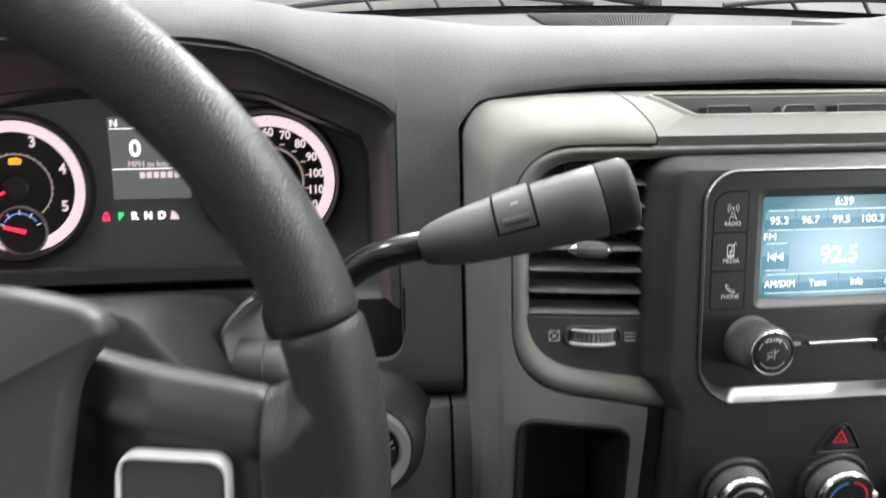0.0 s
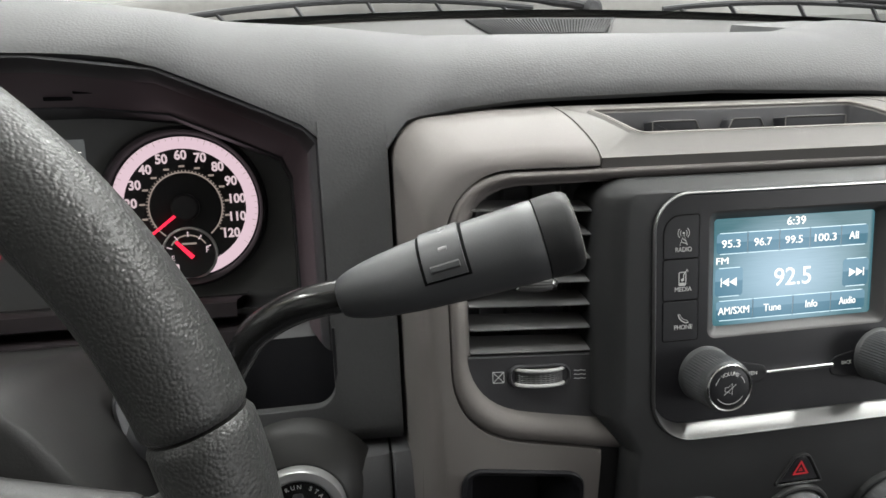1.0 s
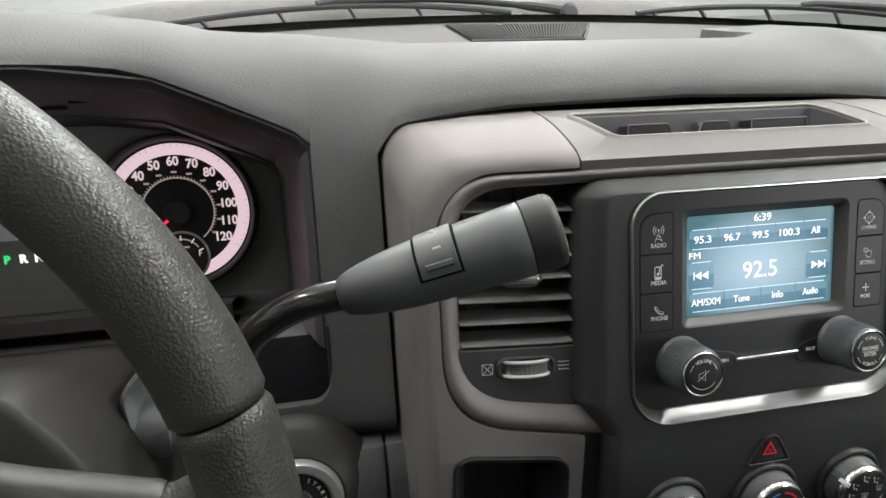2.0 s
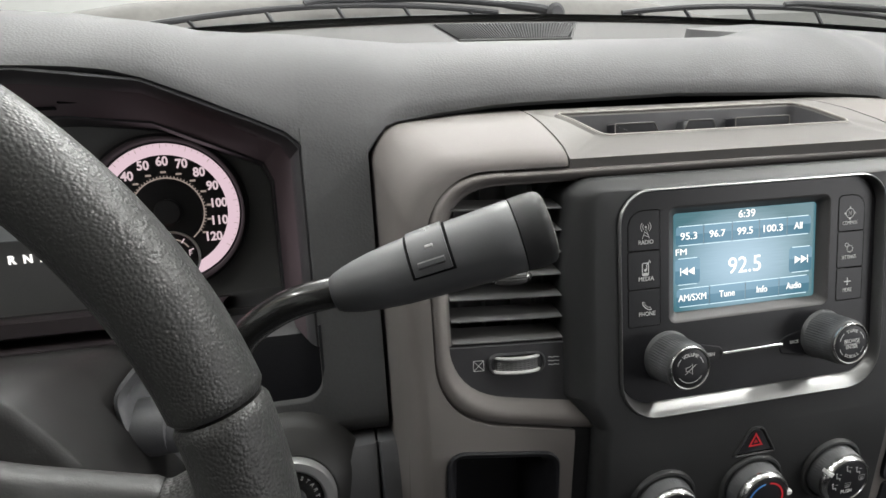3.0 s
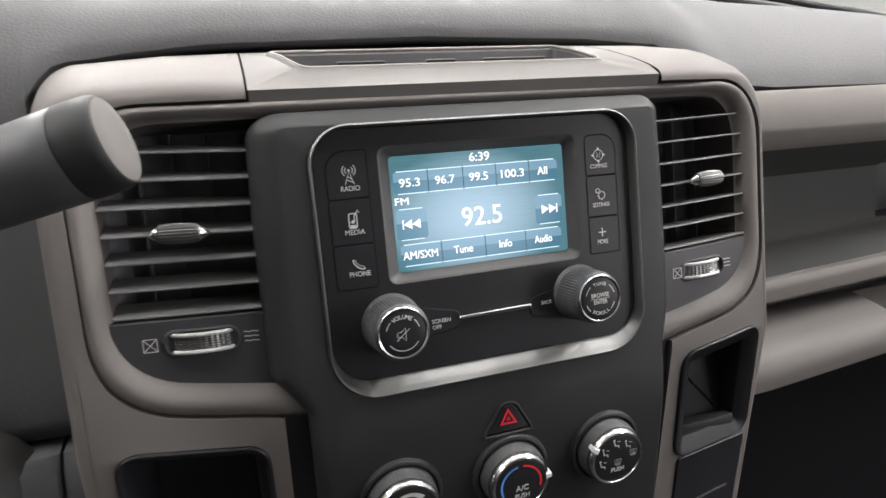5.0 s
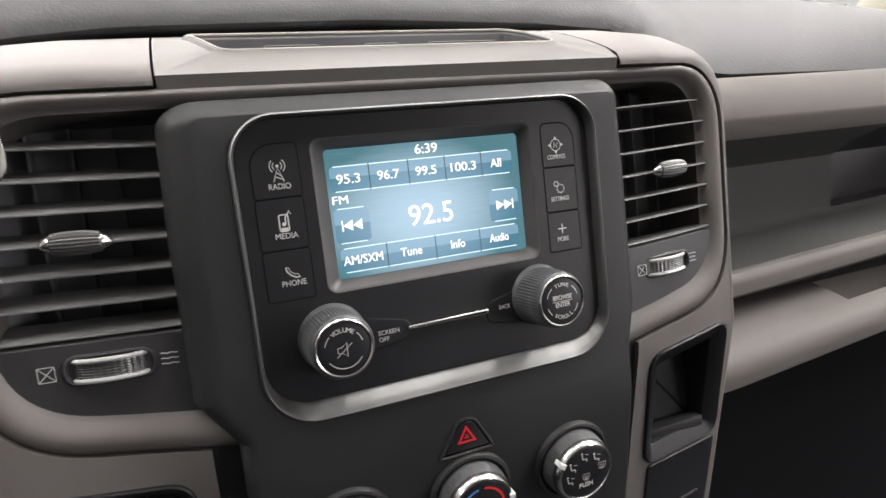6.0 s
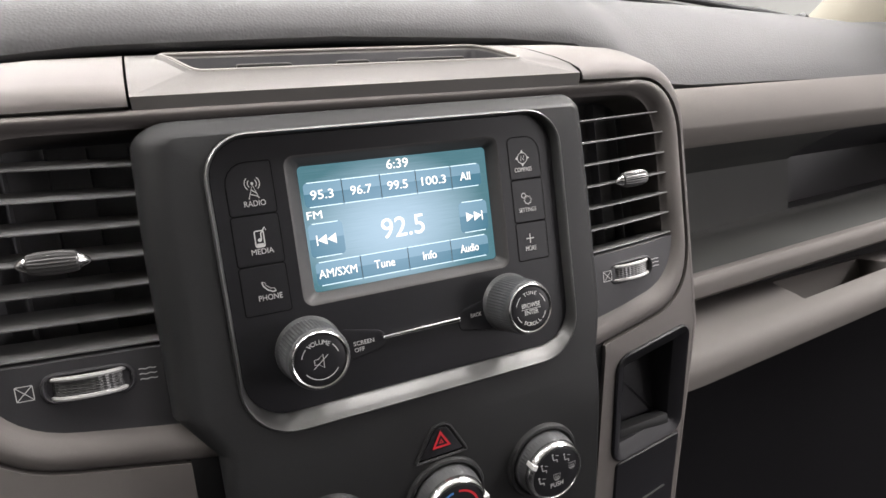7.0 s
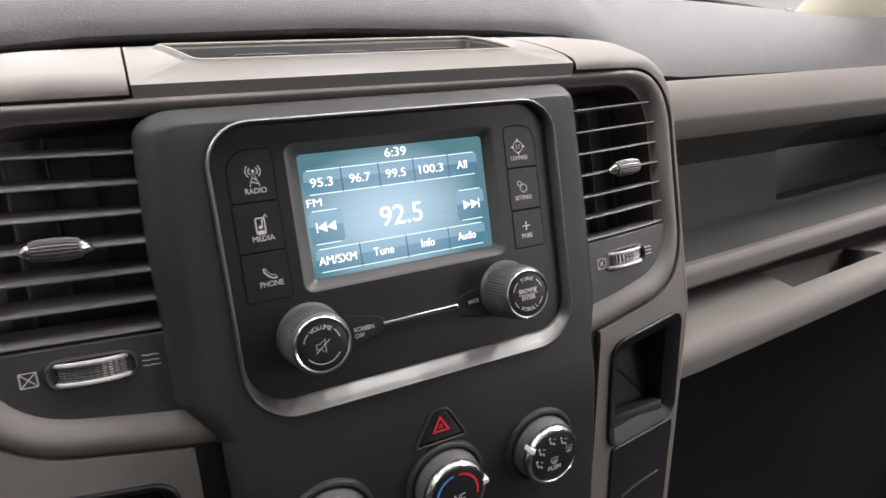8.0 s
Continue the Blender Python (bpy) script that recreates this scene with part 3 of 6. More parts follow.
# passenger side: fascia, open shelf with a rounded lip, glovebox
X0, X1 = 0.17, 0.96
bm = loft([[(x, 0.10, 0.0655), (x, 0.0895, 0.0645), (x, 0.0885, 0.062), (x, 0.0885, 0.0325), (x, 0.0900, 0.0300), (x, 0.0935, 0.0270), (x, 0.1030, 0.0190), (x, 0.115, 0.0150)] for x in np.linspace(X0, X1, 12)], closed=False)
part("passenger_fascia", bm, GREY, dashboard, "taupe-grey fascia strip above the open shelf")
NOOK = 0.553    # beyond this the shelf's back wall lies deeper


def rise(x):
    """The shelf's lip and floor climb a little towards the door."""
    return 0.036 * (x - 0.2835)


SECTION = ((0.10, 0.0235), (0.165, 0.002), (0.182, -0.007), (0.190, -0.0125), (0.193, -0.080), (0.189, -0.0845), (0.180, -0.087), (0.10, -0.0985))
spread = lambda sec, a, b, n, back=0.0: grid([[(x, y + (back if y > 0.15 else 0), z + (rise(x) if z < -0.05 else 0)) for y, z in sec] for x in np.linspace(a, b, n)])
shelf = part("shelf_back", spread(SECTION[:5], X0, NOOK, 9), SHELF, dashboard, "dark grey back of the open storage shelf", smooth=40)
# black panel and floor put in for the shade at the shelf's far end
part("shaded_nook", spread(SECTION[:5], NOOK, X1, 7, 0.030), BLACK, shelf, "deeper end of the shelf, blackened for its shade", smooth=40)
part("shelf_floor", spread(SECTION[4:] , X0, X1, 15), SHELF, dashboard, "dark grey shelf floor", smooth=40)
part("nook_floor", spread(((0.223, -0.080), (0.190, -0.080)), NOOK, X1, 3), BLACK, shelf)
bm = loft([[(x, y, z + rise(x)) for y, z in ((0.115, -0.0980), (0.103, -0.0965), (0.097, -0.0950), (0.092, -0.0960), (0.0895, -0.0995), (0.0892, -0.1040), (0.0915, -0.1140), (0.097, -0.1180), (0.12, -0.1195))] for x in np.linspace(X0, X1, 14)], closed=False)
part("shelf_lip", bm, DIMLIP, dashboard, "rounded taupe-grey lip of the shelf")


def glove(s):
    """The lid's section: a nearly flat top, a slanted scoop for the fingers behind a narrow lip, a turned edge and the front."""
    out = []
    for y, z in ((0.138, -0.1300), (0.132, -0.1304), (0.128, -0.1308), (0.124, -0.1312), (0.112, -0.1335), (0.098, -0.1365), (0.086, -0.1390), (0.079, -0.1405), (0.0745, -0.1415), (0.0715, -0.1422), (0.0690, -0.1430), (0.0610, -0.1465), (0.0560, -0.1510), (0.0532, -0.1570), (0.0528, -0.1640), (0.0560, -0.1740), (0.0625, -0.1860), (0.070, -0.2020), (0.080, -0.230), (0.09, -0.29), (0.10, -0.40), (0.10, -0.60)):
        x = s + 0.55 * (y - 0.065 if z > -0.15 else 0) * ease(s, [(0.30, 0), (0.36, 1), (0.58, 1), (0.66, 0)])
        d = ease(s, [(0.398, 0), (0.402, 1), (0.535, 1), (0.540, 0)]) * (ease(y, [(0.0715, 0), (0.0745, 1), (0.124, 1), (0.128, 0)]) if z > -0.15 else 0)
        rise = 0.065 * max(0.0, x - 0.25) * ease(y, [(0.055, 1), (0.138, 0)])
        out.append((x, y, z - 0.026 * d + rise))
    return out


AT = sorted(list(np.linspace(X0 - 0.03, 0.39, 16)) + [0.394, 0.397, 0.398, 0.399, 0.400, 0.401, 0.402, 0.403, 0.406] + list(np.linspace(0.42, 0.53, 6)) + [0.534, 0.535, 0.536, 0.538, 0.539, 0.540, 0.541, 0.545] + list(np.linspace(0.56, X1, 14)))
lid = part("glovebox_lid", grid([glove(s)[:16] for s in AT]), DIMLID, dashboard, "taupe-grey glovebox top with a scooped handle")
part("glovebox_front", grid([glove(s)[15:] for s in AT]), SHADEFRONT, lid, "glovebox front in the lid's plastic, darkened for shade")
bm = loft([[(x, 0.118, -0.1190 + rise(x)), (x, 0.14, -0.1200 + rise(x)), (x, 0.137, -0.1310)] for x in (X0, X1)], closed=False)
part("lid_gap", bm, VOID, dashboard)

# ---- lower driver side: knee panel ----
def knee_piece(xa, xb, n):
    """A stretch of the knee panel, its two sides turned in."""
    cols = [(xa, 0.012), (xa, 0.0012), (xa + 0.0012, 0.0)] + [(x, 0.0) for x in np.linspace(xa, xb, n + 2)[1:-1]] + [(xb - 0.0012, 0.0), (xb, 0.0012), (xb, 0.012)]
    sec = ((0.10, -0.110), (0.075, -0.1115), (0.064, -0.115), (0.060, -0.122), (0.057, -0.14), (0.056, -0.18), (0.060, -0.23), (0.075, -0.30), (0.11, -0.40))
    return grid([[(x, y + d + 0.03 * ease(x, [(-0.37, 1), (-0.32, 0), (-0.26, 0), (-0.222, 0.12)]), z) for y, z in sec] for x, d in cols])


knee = part("knee_panel", knee_piece(-0.40, -0.2405, 20), PANEL, dashboard, "dark grey knee panel round the ignition switch", smooth=40)
part("knee_panel_edge", knee_piece(-0.2385, -0.2120, 5), PANEL, dashboard, smooth=40)
part("knee_gap", box(-0.246, -0.233, 0.0705, 0.0725, -0.30, -0.1165), VOID, dashboard)
bm = box(-0.98, -0.22, 0.13, 0.15, -0.45, -0.048)
box(0.10, 0.98, 0.15, 0.17, -0.45, -0.12, bm=bm)
part("under_dash_board", bm, VOID, dashboard)


# ---- centre stack ----
def bow(x):
    """How far the stack's face curves back towards its sides."""
    return 0.0075 + (0.3 if x < 0 else 1.2) * max(0.0, abs(x) - 0.115) ** 2


def low_face(x, z):
    return bow(x) + 0.0020 + 0.20 * max(0.0, -0.105 - z)


def pierced(outer, holes, front, rim, back, bm=None, deep=None):
    """A panel with openings through it. rim: (inset, y offset) steps from the side to the front; front, back: y, or y(x, z)."""
    bm = bm or bmesh.new()
    fy = front if callable(front) else (lambda x, z: front)
    edges = []

    def ring(pts, ys):
        return [bm.verts.new((x, ys(x, z), z)) for x, z in pts]

    def join(a, b):
        for i in range(len(a)):
            j = (i + 1) % len(a)
            bm.faces.new((a[i], a[j], b[j], b[i]))

    prev = ring(outer, lambda x, z: back)
    for d, off in rim:
        cur = ring(inset(outer, d), lambda x, z: fy(x, z) + off)
        join(prev, cur)
        prev = cur
    edges += [bm.edges.get((prev[i], prev[(i + 1) % len(prev)])) for i in range(len(prev))]
    for h in holes:
        a = ring(h, fy)
        b = ring(inset(h, 0.0006), lambda x, z: fy(x, z) + 0.0012)
        c = ring(inset(h, 0.0006), lambda x, z: deep if deep is not None else back)
        for i in range(len(a)):
            j = (i + 1) % len(a)
            bm.faces.new((a[i], a[j], b[j], b[i]))
            bm.faces.new((b[i], b[j], c[j], c[i]))
        edges += [bm.edges.get((a[i], a[(i + 1) % len(a)])) for i in range(len(a))]
    bmesh.ops.triangle_fill(bm, use_beauty=True, edges=edges)
    return bm


stack = thing("centre_stack", (0, 0.05, -0.25), "taupe and charcoal centre stack with an open top tray", "centre stack")
XL, XR = -0.2200, 0.2190
PROFILE = [(0.092, 0.1045), (0.070, 0.0990), (0.050, 0.0920), (0.030, 0.0830), (0.018, 0.0765), (0.012, 0.0722), (0.0098, 0.0690), (0.0092, 0.0665)]


EDGE = {0.018: 0.06, 0.012: 0.30, 0.0098: 0.68, 0.0092: 1.0}   # how far the outer edge has turned in


def shell_rows(side):
    """The curved outer wall, from under the pad to the front edge, for one side of the stack."""
    rows = []
    sx = -0.1197 if side < 0 else 0.1255
    for y, top in PROFILE:
        back = max(0.0, y - 0.012)
        e = XL - 0.125 * back if side < 0 else XR + 0.06 * back
        e -= side * (0.0080 if side < 0 else 0.0052) * EDGE.get(y, 0.0) if top != 0.0665 else side * (0.0080 if side < 0 else 0.0052)
        r = 0.034 - 0.12 * back
        top_s = top - 0.0040 * (back / 0.076)
        cx = e - side * r
        pts = [(e, -0.30), (e, -0.20), (e, -0.105), (e, -0.0565), (e, top_s - r)]
        for k in range(1, 13):
            q = radians(90 * k / 12)
            pts.append((cx + side * math.cos(q) * r, top_s - r + r * math.sin(q)))
        tx = sx if side < 0 else sx - 0.22 * back
        pts += [(tx + (cx - tx) * 0.5, (top + top_s) / 2 + 0.0012), (tx, top)]
        row = []
        for x, z in pts:
            low = max(0.0, -0.105 - z)
            yy = y + (bow(x) - 0.0075) * (1 if y < 0.03 else max(0, (0.088 - y) / 0.058)) + (0.2 * low if y < 0.05 else 0)
            row.append((x - 0.03 * low if side > 0 else x, yy, z))
        rows.append(row)
    # the front flange, in to the groove round the vent trim
    cut = rows[-1]
    fx, fz, fr = (-0.2065 if side < 0 else 0.2125), 0.0650, 0.037
    fc = fx - side * fr
    inner = [(fx - (0.03 * max(0, -0.105 - z) if side > 0 else 0), z) for z in (-0.30, -0.20, -0.105, -0.0565)] + [(fx, fz - fr)]
    inner += [(fc + side * math.cos(radians(7.5 * k)) * fr, fz - fr + math.sin(radians(7.5 * k)) * fr) for k in range(1, 13)]
    inner += [(sx + (fc - sx) * 0.5, fz), (sx, fz)]
    inner = [(x, low_face(x, z), z) for x, z in inner]
    k = 3 if side < 0 else 0   # on the driver's side the lower face reaches out to the edge itself
    return rows, [cut[k:], inner[k:], [(x, y + 0.012, z) for x, y, z in inner[k:]]]


for side, nm in ((-1, "surround"), (1, "surround")):
    rows, flange = shell_rows(side)
    bm = grid(rows)
    grid(flange, bm=bm)
    bmesh.ops.remove_doubles(bm, verts=bm.verts, dist=1e-6)
    part(nm, bm, TAUPE, stack, "satin taupe outer surround", smooth=50)


def tray_top(y):
    return interp(y, [(b, z) for b, z in PROFILE[::-1][1:]])


outer = rpoly([(-0.1185, 0.0095), (0.1243, 0.0095), (0.1078, 0.088), (-0.1185, 0.088)], 0.0005, 6)
pock = rpoly([(-0.089, 0.0255), (0.0945, 0.0255), (0.084, 0.066), (-0.103, 0.066)], 0.006, 6)


def dense(pts, per=10):
    """More points along the four long edges of an outline whose corners have seven each."""
    out = []
    for i, p in enumerate(pts):
        out.append(p)
        if i % 7 == 6:
            q = pts[(i + 1) % len(pts)]
            out += [(p[0] + (q[0] - p[0]) * k / (per + 1), p[1] + (q[1] - p[1]) * k / (per + 1)) for k in range(1, per + 1)]
    return out


outer, pock = dense(outer), dense(pock)
top_of = lambda pts, dz=0.0: [(x, y, tray_top(y) + dz) for x, y in pts]
loops = [[(x, y + 0.003, tray_top(y) - 0.008) for x, y in outer], top_of(outer), top_of(inset(pock, -0.0032)), top_of(inset(pock, -0.0016), 0.0016), top_of(pock, 0.0010)]
loops += [[(x, y, tray_top(y) - 0.0010) for x, y in inset(pock, 0.0008)], [(x, y + 0.001, tray_top(0.03) - 0.013 + 0.10 * (y - 0.03)) for x, y in inset(pock, 0.0040)], [(x, y + 0.001, tray_top(0.03) - 0.0145 + 0.10 * (y - 0.03)) for x, y in inset(pock, 0.0065)]]
part("top_tray", loft(loops[:6]), TRAYGREY, stack, "grey top piece with a shallow open tray", smooth=30)
part("tray_floor", loft(loops[5:], cap1=True), BLACK, stack, "dark tray floor", smooth=30)
# pale grey bead painted in for the highlight on the tray's rim
part("tray_bead", tube(top_of(pock + pock[:1], 0.0012), 0.0010, 8), GREY, stack, "bead round the tray's mouth, pale for its lit edge")
# three plain raised shapes stand in the tray where the maker's mark is
for x0, x1, k in ((-0.066, -0.028, 0), (-0.021, 0.017, 1), (0.026, 0.070, 2)):
    y, z = 0.0530, tray_top(0.03) - 0.0125
    pts = rpoly([(x0, z), (x1, z), (x1 - (0.009 if k < 2 else 0), z + 0.0190), (x0 + (0.010 if k == 1 else 0), z + 0.0190)], 0.0012, 2)
    bm = plate(pts, y, y + 0.012, 0.0008, 2)
    mark = part("raised_mark", bm, FACE, stack, "plain dark raised shape in the tray")
    # thin grey line along the shape's border
    part("outline", tube([(a, y - 0.0001, b) for a, b in pts + pts[:1]], 0.00045, 6), TRAYGREY, mark, "thin grey edge line")

# the rounded trim that runs round both vents
def trim_loop(u):
    """u: 0 at its outer edge, 1 at its inner edge."""
    o = rpoly([(-0.2065, -0.0815), (-0.05, -0.1125), (0.05, -0.1125), (0.2110, -0.0828), (0.2110, 0.0640), (-0.2065, 0.0640)], 0.040, 10)
    i = rpoly([(-0.1945, -0.0658), (-0.05, -0.0920), (0.05, -0.0920), (0.1945, -0.0665), (0.1945, 0.0560), (-0.1945, 0.0560)], 0.034, 10)
    y = 0.004 - 0.0050 * math.sin(math.pi * min(1, u * 1.15)) ** 0.8 + 0.004 * u
    return [(ax + (bx - ax) * u, bow(ax) + y, az + (bz - az) * u) for (ax, az), (bx, bz) in zip(o, i)]


first = trim_loop(0)
loops = [[(x, y + 0.02, z) for x, y, z in first]] + [trim_loop(k / 8) for k in range(9)]
loops += [[(x, y + 0.006, z) for x, y, z in loops[-1]], [(x, 0.055, z) for x, y, z in loops[-1]]]
part("vent_trim", loft(loops), TAUPE, stack, "satin taupe rounded trim round the vents", smooth=60)

# lower faces with the storage cubbies
LP = rpoly([(-0.2000, -0.200), (-0.1325, -0.200), (-0.1335, -0.1158), (-0.1990, -0.1062)], 0.009, 6)
RP = rpoly([(0.1372, -0.1865), (0.2020, -0.1830), (0.2020, -0.1060), (0.1372, -0.1138)], 0.009, 6)
SWEEP = [(-0.1203, -0.0997), (-0.2066, -0.0824), (-0.2066, 0.02)]
bend = rpoly(SWEEP, 0.040, 10)[11:22]
bm = pierced([(-0.2119, -0.30), (-0.1200, -0.30), (-0.1202, -0.105), (-0.1203, -0.0997)] + bend + [(-0.2066, -0.0565), (-0.2119, -0.0565), (-0.2119, -0.105), (-0.2119, -0.20)], [inset(LP, -0.004)], low_face, [(0, 0.0)], 0.05)
part("lower_face", bm, TAUPE, stack, "dark taupe lower face with an open cubby", smooth=30)
bend = rpoly([(0.2122, 0.02), (0.2122, -0.0838), (0.1245, -0.0998)], 0.040, 10)[11:22]
bm = pierced([(0.1190, -0.30), (0.2064, -0.30), (0.2122, -0.1050)] + bend + [(0.1245, -0.0998), (0.1243, -0.1050)], [inset(RP, -0.004)], low_face, [(0, 0.0)], 0.06)
part("lower_face", bm, TAUPE, stack, "dark taupe lower face with an open cubby", smooth=30)
for P, wide, deep in ((LP, 0.0026, 0.075), (RP, 0.0075, 0.046)):
    y = lambda off: (lambda x, z: low_face(x, z) + off)
    loops = [lift(inset(P, -0.0042), y(0.004)), lift(inset(P, -0.0038), y(-0.0012)), lift(inset(P, -0.0028), y(-0.0020)), lift(inset(P, -0.0012), y(-0.0014)), lift(inset(P, wide * 0.5), y(0.0016)), lift(inset(P, wide), y(0.0045)), lift(inset(P, wide + 0.0014), y(0.0075)), lift(inset(P, wide + 0.0030), deep)]
    part("cubby", loft(loops, cap1=True), FACE, stack, "black plastic storage cubby with a broad rim", smooth=28)
bm = box(0.1480, 0.1935, 0.0330, 0.0440, -0.1790, -0.1715, 0.0012)
part("cubby_ledge", bm, BEZEL, stack, "small black ledge in the cubby")
door = rpoly([(0.1360, -0.29), (0.2000, -0.29), (0.2045, -0.1885), (0.1375, -0.1905)], 0.004, 3)
bm = pierced(door, [], lambda x, z: low_face(x, z) - 0.0016, [(0, 0.003), (0.0004, 0.0008), (0.0012, 0), (0.0016, 0)], 0.05)
door = part("lower_door", bm, FACE, stack, "small black lid below the cubby")
rows = [[(x, low_face(x, z) - 0.0016 + dy, z) for x, z in ((0.150, -0.2345), (0.160, -0.2312), (0.175, -0.2296), (0.190, -0.2290))] for dy in (0.0,)]
part("lid_lip", tube([rows[0][0], rows[0][1], rows[0][2], rows[0][3]], 0.0010, 8), BEZEL, door, "thin raised lip")

for gx in (-0.1225, 0.1040):
    bm = grid([[(x, low_face(-0.1200 if gx < 0 else 0.1190, z) + 0.0030, z) for x in (gx, gx + 0.011, gx + 0.022)] for z in np.linspace(-0.30, -0.099, 12)])
    part("joint_gap", bm, BEZEL, stack)

# charcoal bezel that carries the radio and the climate controls
TRIM_O = rrect(-0.0950, -0.0943, 0.0958, 0.0490, (0.026, 0.026, 0.021, 0.021), 8)
KN = [(-0.0640, -0.1545), (0.0020, -0.1550), (0.0655, -0.1545)]
HZ = rpoly([(-0.0168, -0.1320), (0.0182, -0.1320), (0.0066, -0.1110), (-0.0034, -0.1110)], 0.0045, 5)
LEAN = 0.17   # the lower part of the bezel falls back from the driver
BZ_L = [(-0.30, -0.1072), (-0.0985, -0.1080), (-0.0765, -0.1245), (0.0, -0.1242), (0.0480, -0.1222)]
BZ_R = [(-0.30, 0.1075), (-0.1000, 0.1112), (-0.0715, 0.1198), (0.0, 0.1192), (0.0480, 0.1180)]
RIGHT_W = 0.66
BZ_W = [(-0.30, 0.0060), (-0.11, 0.0065), (-0.07, 0.0150), (0.06, 0.0155)]


def bezel_y(z):
    """The bezel's front: upright round the radio, leaning back below it."""
    d = max(0.0, -0.110 - z)
    return -0.0020 + (LEAN * d * d / 0.06 if d < 0.03 else LEAN * (d - 0.015))


LEVELS = [-0.30, -0.26, -0.22, -0.20, -0.18, -0.165, -0.15, -0.14, -0.133, -0.126, -0.118, -0.110, -0.104, -0.0985, -0.092, -0.084, -0.0765, -0.070, -0.060, -0.040, -0.020, 0.0, 0.020, 0.043]
edge_path = []      # x, z on the front's border, with how far the side and the top take part
for z in LEVELS:
    edge_path.append((interp(z, BZ_L) + interp(z, BZ_W), z, -1.0, 0.0))
for k in range(1, 8):
    a = radians(180 - 90 * k / 8)
    edge_path.append((-0.1035 + 0.0034 * math.cos(a), 0.0450 + 0.0035 * math.sin(a), min(0.0, math.cos(a)), math.sin(a)))
for x in (-0.102, -0.06, 0.0, 0.06, 0.104):
    edge_path.append((x, 0.0485, 0.0, 1.0))
for k in range(1, 8):
    a = radians(90 - 90 * k / 8)
    edge_path.append((0.1055 + 0.0024 * math.cos(a), 0.0455 + 0.0030 * math.sin(a), max(0.0, math.cos(a)), math.sin(a)))
for z in LEVELS[::-1]:
    edge_path.append((interp(z, BZ_R) - RIGHT_W * interp(z, BZ_W), z, 1.0, 0.0))
rows = []
for side_u, side_y, top_u, top_y in ((0, 0, 0, 0), (0.10, 0.0001, 0.06, 0.0002), (0.28, 0.0008, 0.30, 0.0022), (0.48, 0.0022, 0.50, 0.0042), (0.68, 0.0046, 0.70, 0.0062), (0.84, 0.0078, 0.90, 0.0082), (0.94, 0.0112, 0.97, 0.0096), (1.0, 0.0150, 1.0, 0.0125), (1.02, 0.0300, 1.02, 0.0300), (1.02, 0.0450, 1.02, 0.0450)):
    rows.append([(x + sx * side_u * interp(z, BZ_W) * (RIGHT_W if sx > 0 else 1.0), bezel_y(z) + sx * sx * side_y * (0.5 + 0.5 * ease(z, [(-0.11, 0), (-0.07, 1)])) + sz * sz * top_y, z + sz * top_u * 0.0088) for x, z, sx, sz in edge_path])
bm = grid(rows)
top = [(x, z) for x, z, sx, sz in edge_path if z >= -0.111]
fill = bmesh.new()
pierced(top, [inset(TRIM_O, 0.0004)], -0.0020, [(0, 0.0)], -0.0020, fill)
bmesh.ops.delete(fill, geom=[f for f in fill.faces if f.calc_area() < 1e-12], context="FACES_ONLY")
me = bpy.data.meshes.new("bezel_front")
fill.to_mesh(me)
fill.free()
bm.from_mesh(me)
bpy.data.meshes.remove(me)
low = [z for z in LEVELS if z <= -0.110]
grid([[(a + (b - a) * k / 8, bezel_y(z), z) for k in range(9) for a, b in [(interp(z, BZ_L) + interp(z, BZ_W), interp(z, BZ_R) - RIGHT_W * interp(z, BZ_W))]] for z in low], bm=bm)
bmesh.ops.remove_doubles(bm, verts=bm.verts, dist=2e-6)
bezel = part("bezel", bm, BEZEL, stack, "charcoal satin bezel round radio and controls", smooth=24)

# ---- radio ----
radio = thing("radio", (0.003, 0.02, -0.0925), "black car radio with a lit blue display and two round knobs", "radio")
FY = 0.0026     # the radio's face lies back from its frame
TRIM_I = rrect(-0.0925, -0.0858, 0.0932, 0.0470, (0.0205, 0.0205, 0.0185, 0.0185), 8)
loops = [lift(TRIM_O, 0.010), lift(TRIM_O, -0.0026), lift(inset(TRIM_O, 0.0003), -0.0036), lift(inset(TRIM_O, 0.0009), -0.0040), lift(inset(TRIM_O, 0.0014), -0.0036)]
edge = loops[-1]
for k in range(1, 6):
    u = k / 5
    loops.append([(ax + (bx - ax) * u, ay + (FY - ay) * (u ** 1.25), az + (bz - az) * u) for (ax, ay, az), (bx, bz) in zip(edge, TRIM_I)])
loops.append(lift(TRIM_I, 0.013))
part("silver_trim", loft(loops), SILVER, radio, "satin silver frame with a broad sloped foot", smooth=50)
OPEN = rrect(-0.0585, -0.0362, 0.0578, 0.0366, 0.0050, 6)
bm = pierced(inset(TRIM_I, -0.0006), [OPEN], FY, [(0, 0.001), (0.001, 0)], 0.014)
face = part("faceplate", bm, FACE, radio, "black satin faceplate")
SCR = rrect(-0.0514, -0.0314, 0.0530, 0.0314, 0.0022, 6)
loops = [lift(inset(OPEN, -0.0002), FY - 0.0001), lift(inset(OPEN, 0.0006), FY + 0.0002), lift(inset(OPEN, 0.0016), FY + 0.0010), lift(inset(SCR, -0.0010), 0.0080), lift(inset(SCR, -0.0002), 0.0087), lift(SCR, 0.0096)]
part("display_surround", loft(loops), SURROUND, radio, "sloped black display surround", smooth=40)
display = part("display", plate(SCR, 0.0088, 0.0110, 0.0002, 1), SCREEN, radio, "lit blue touch display")
DY = 0.0085


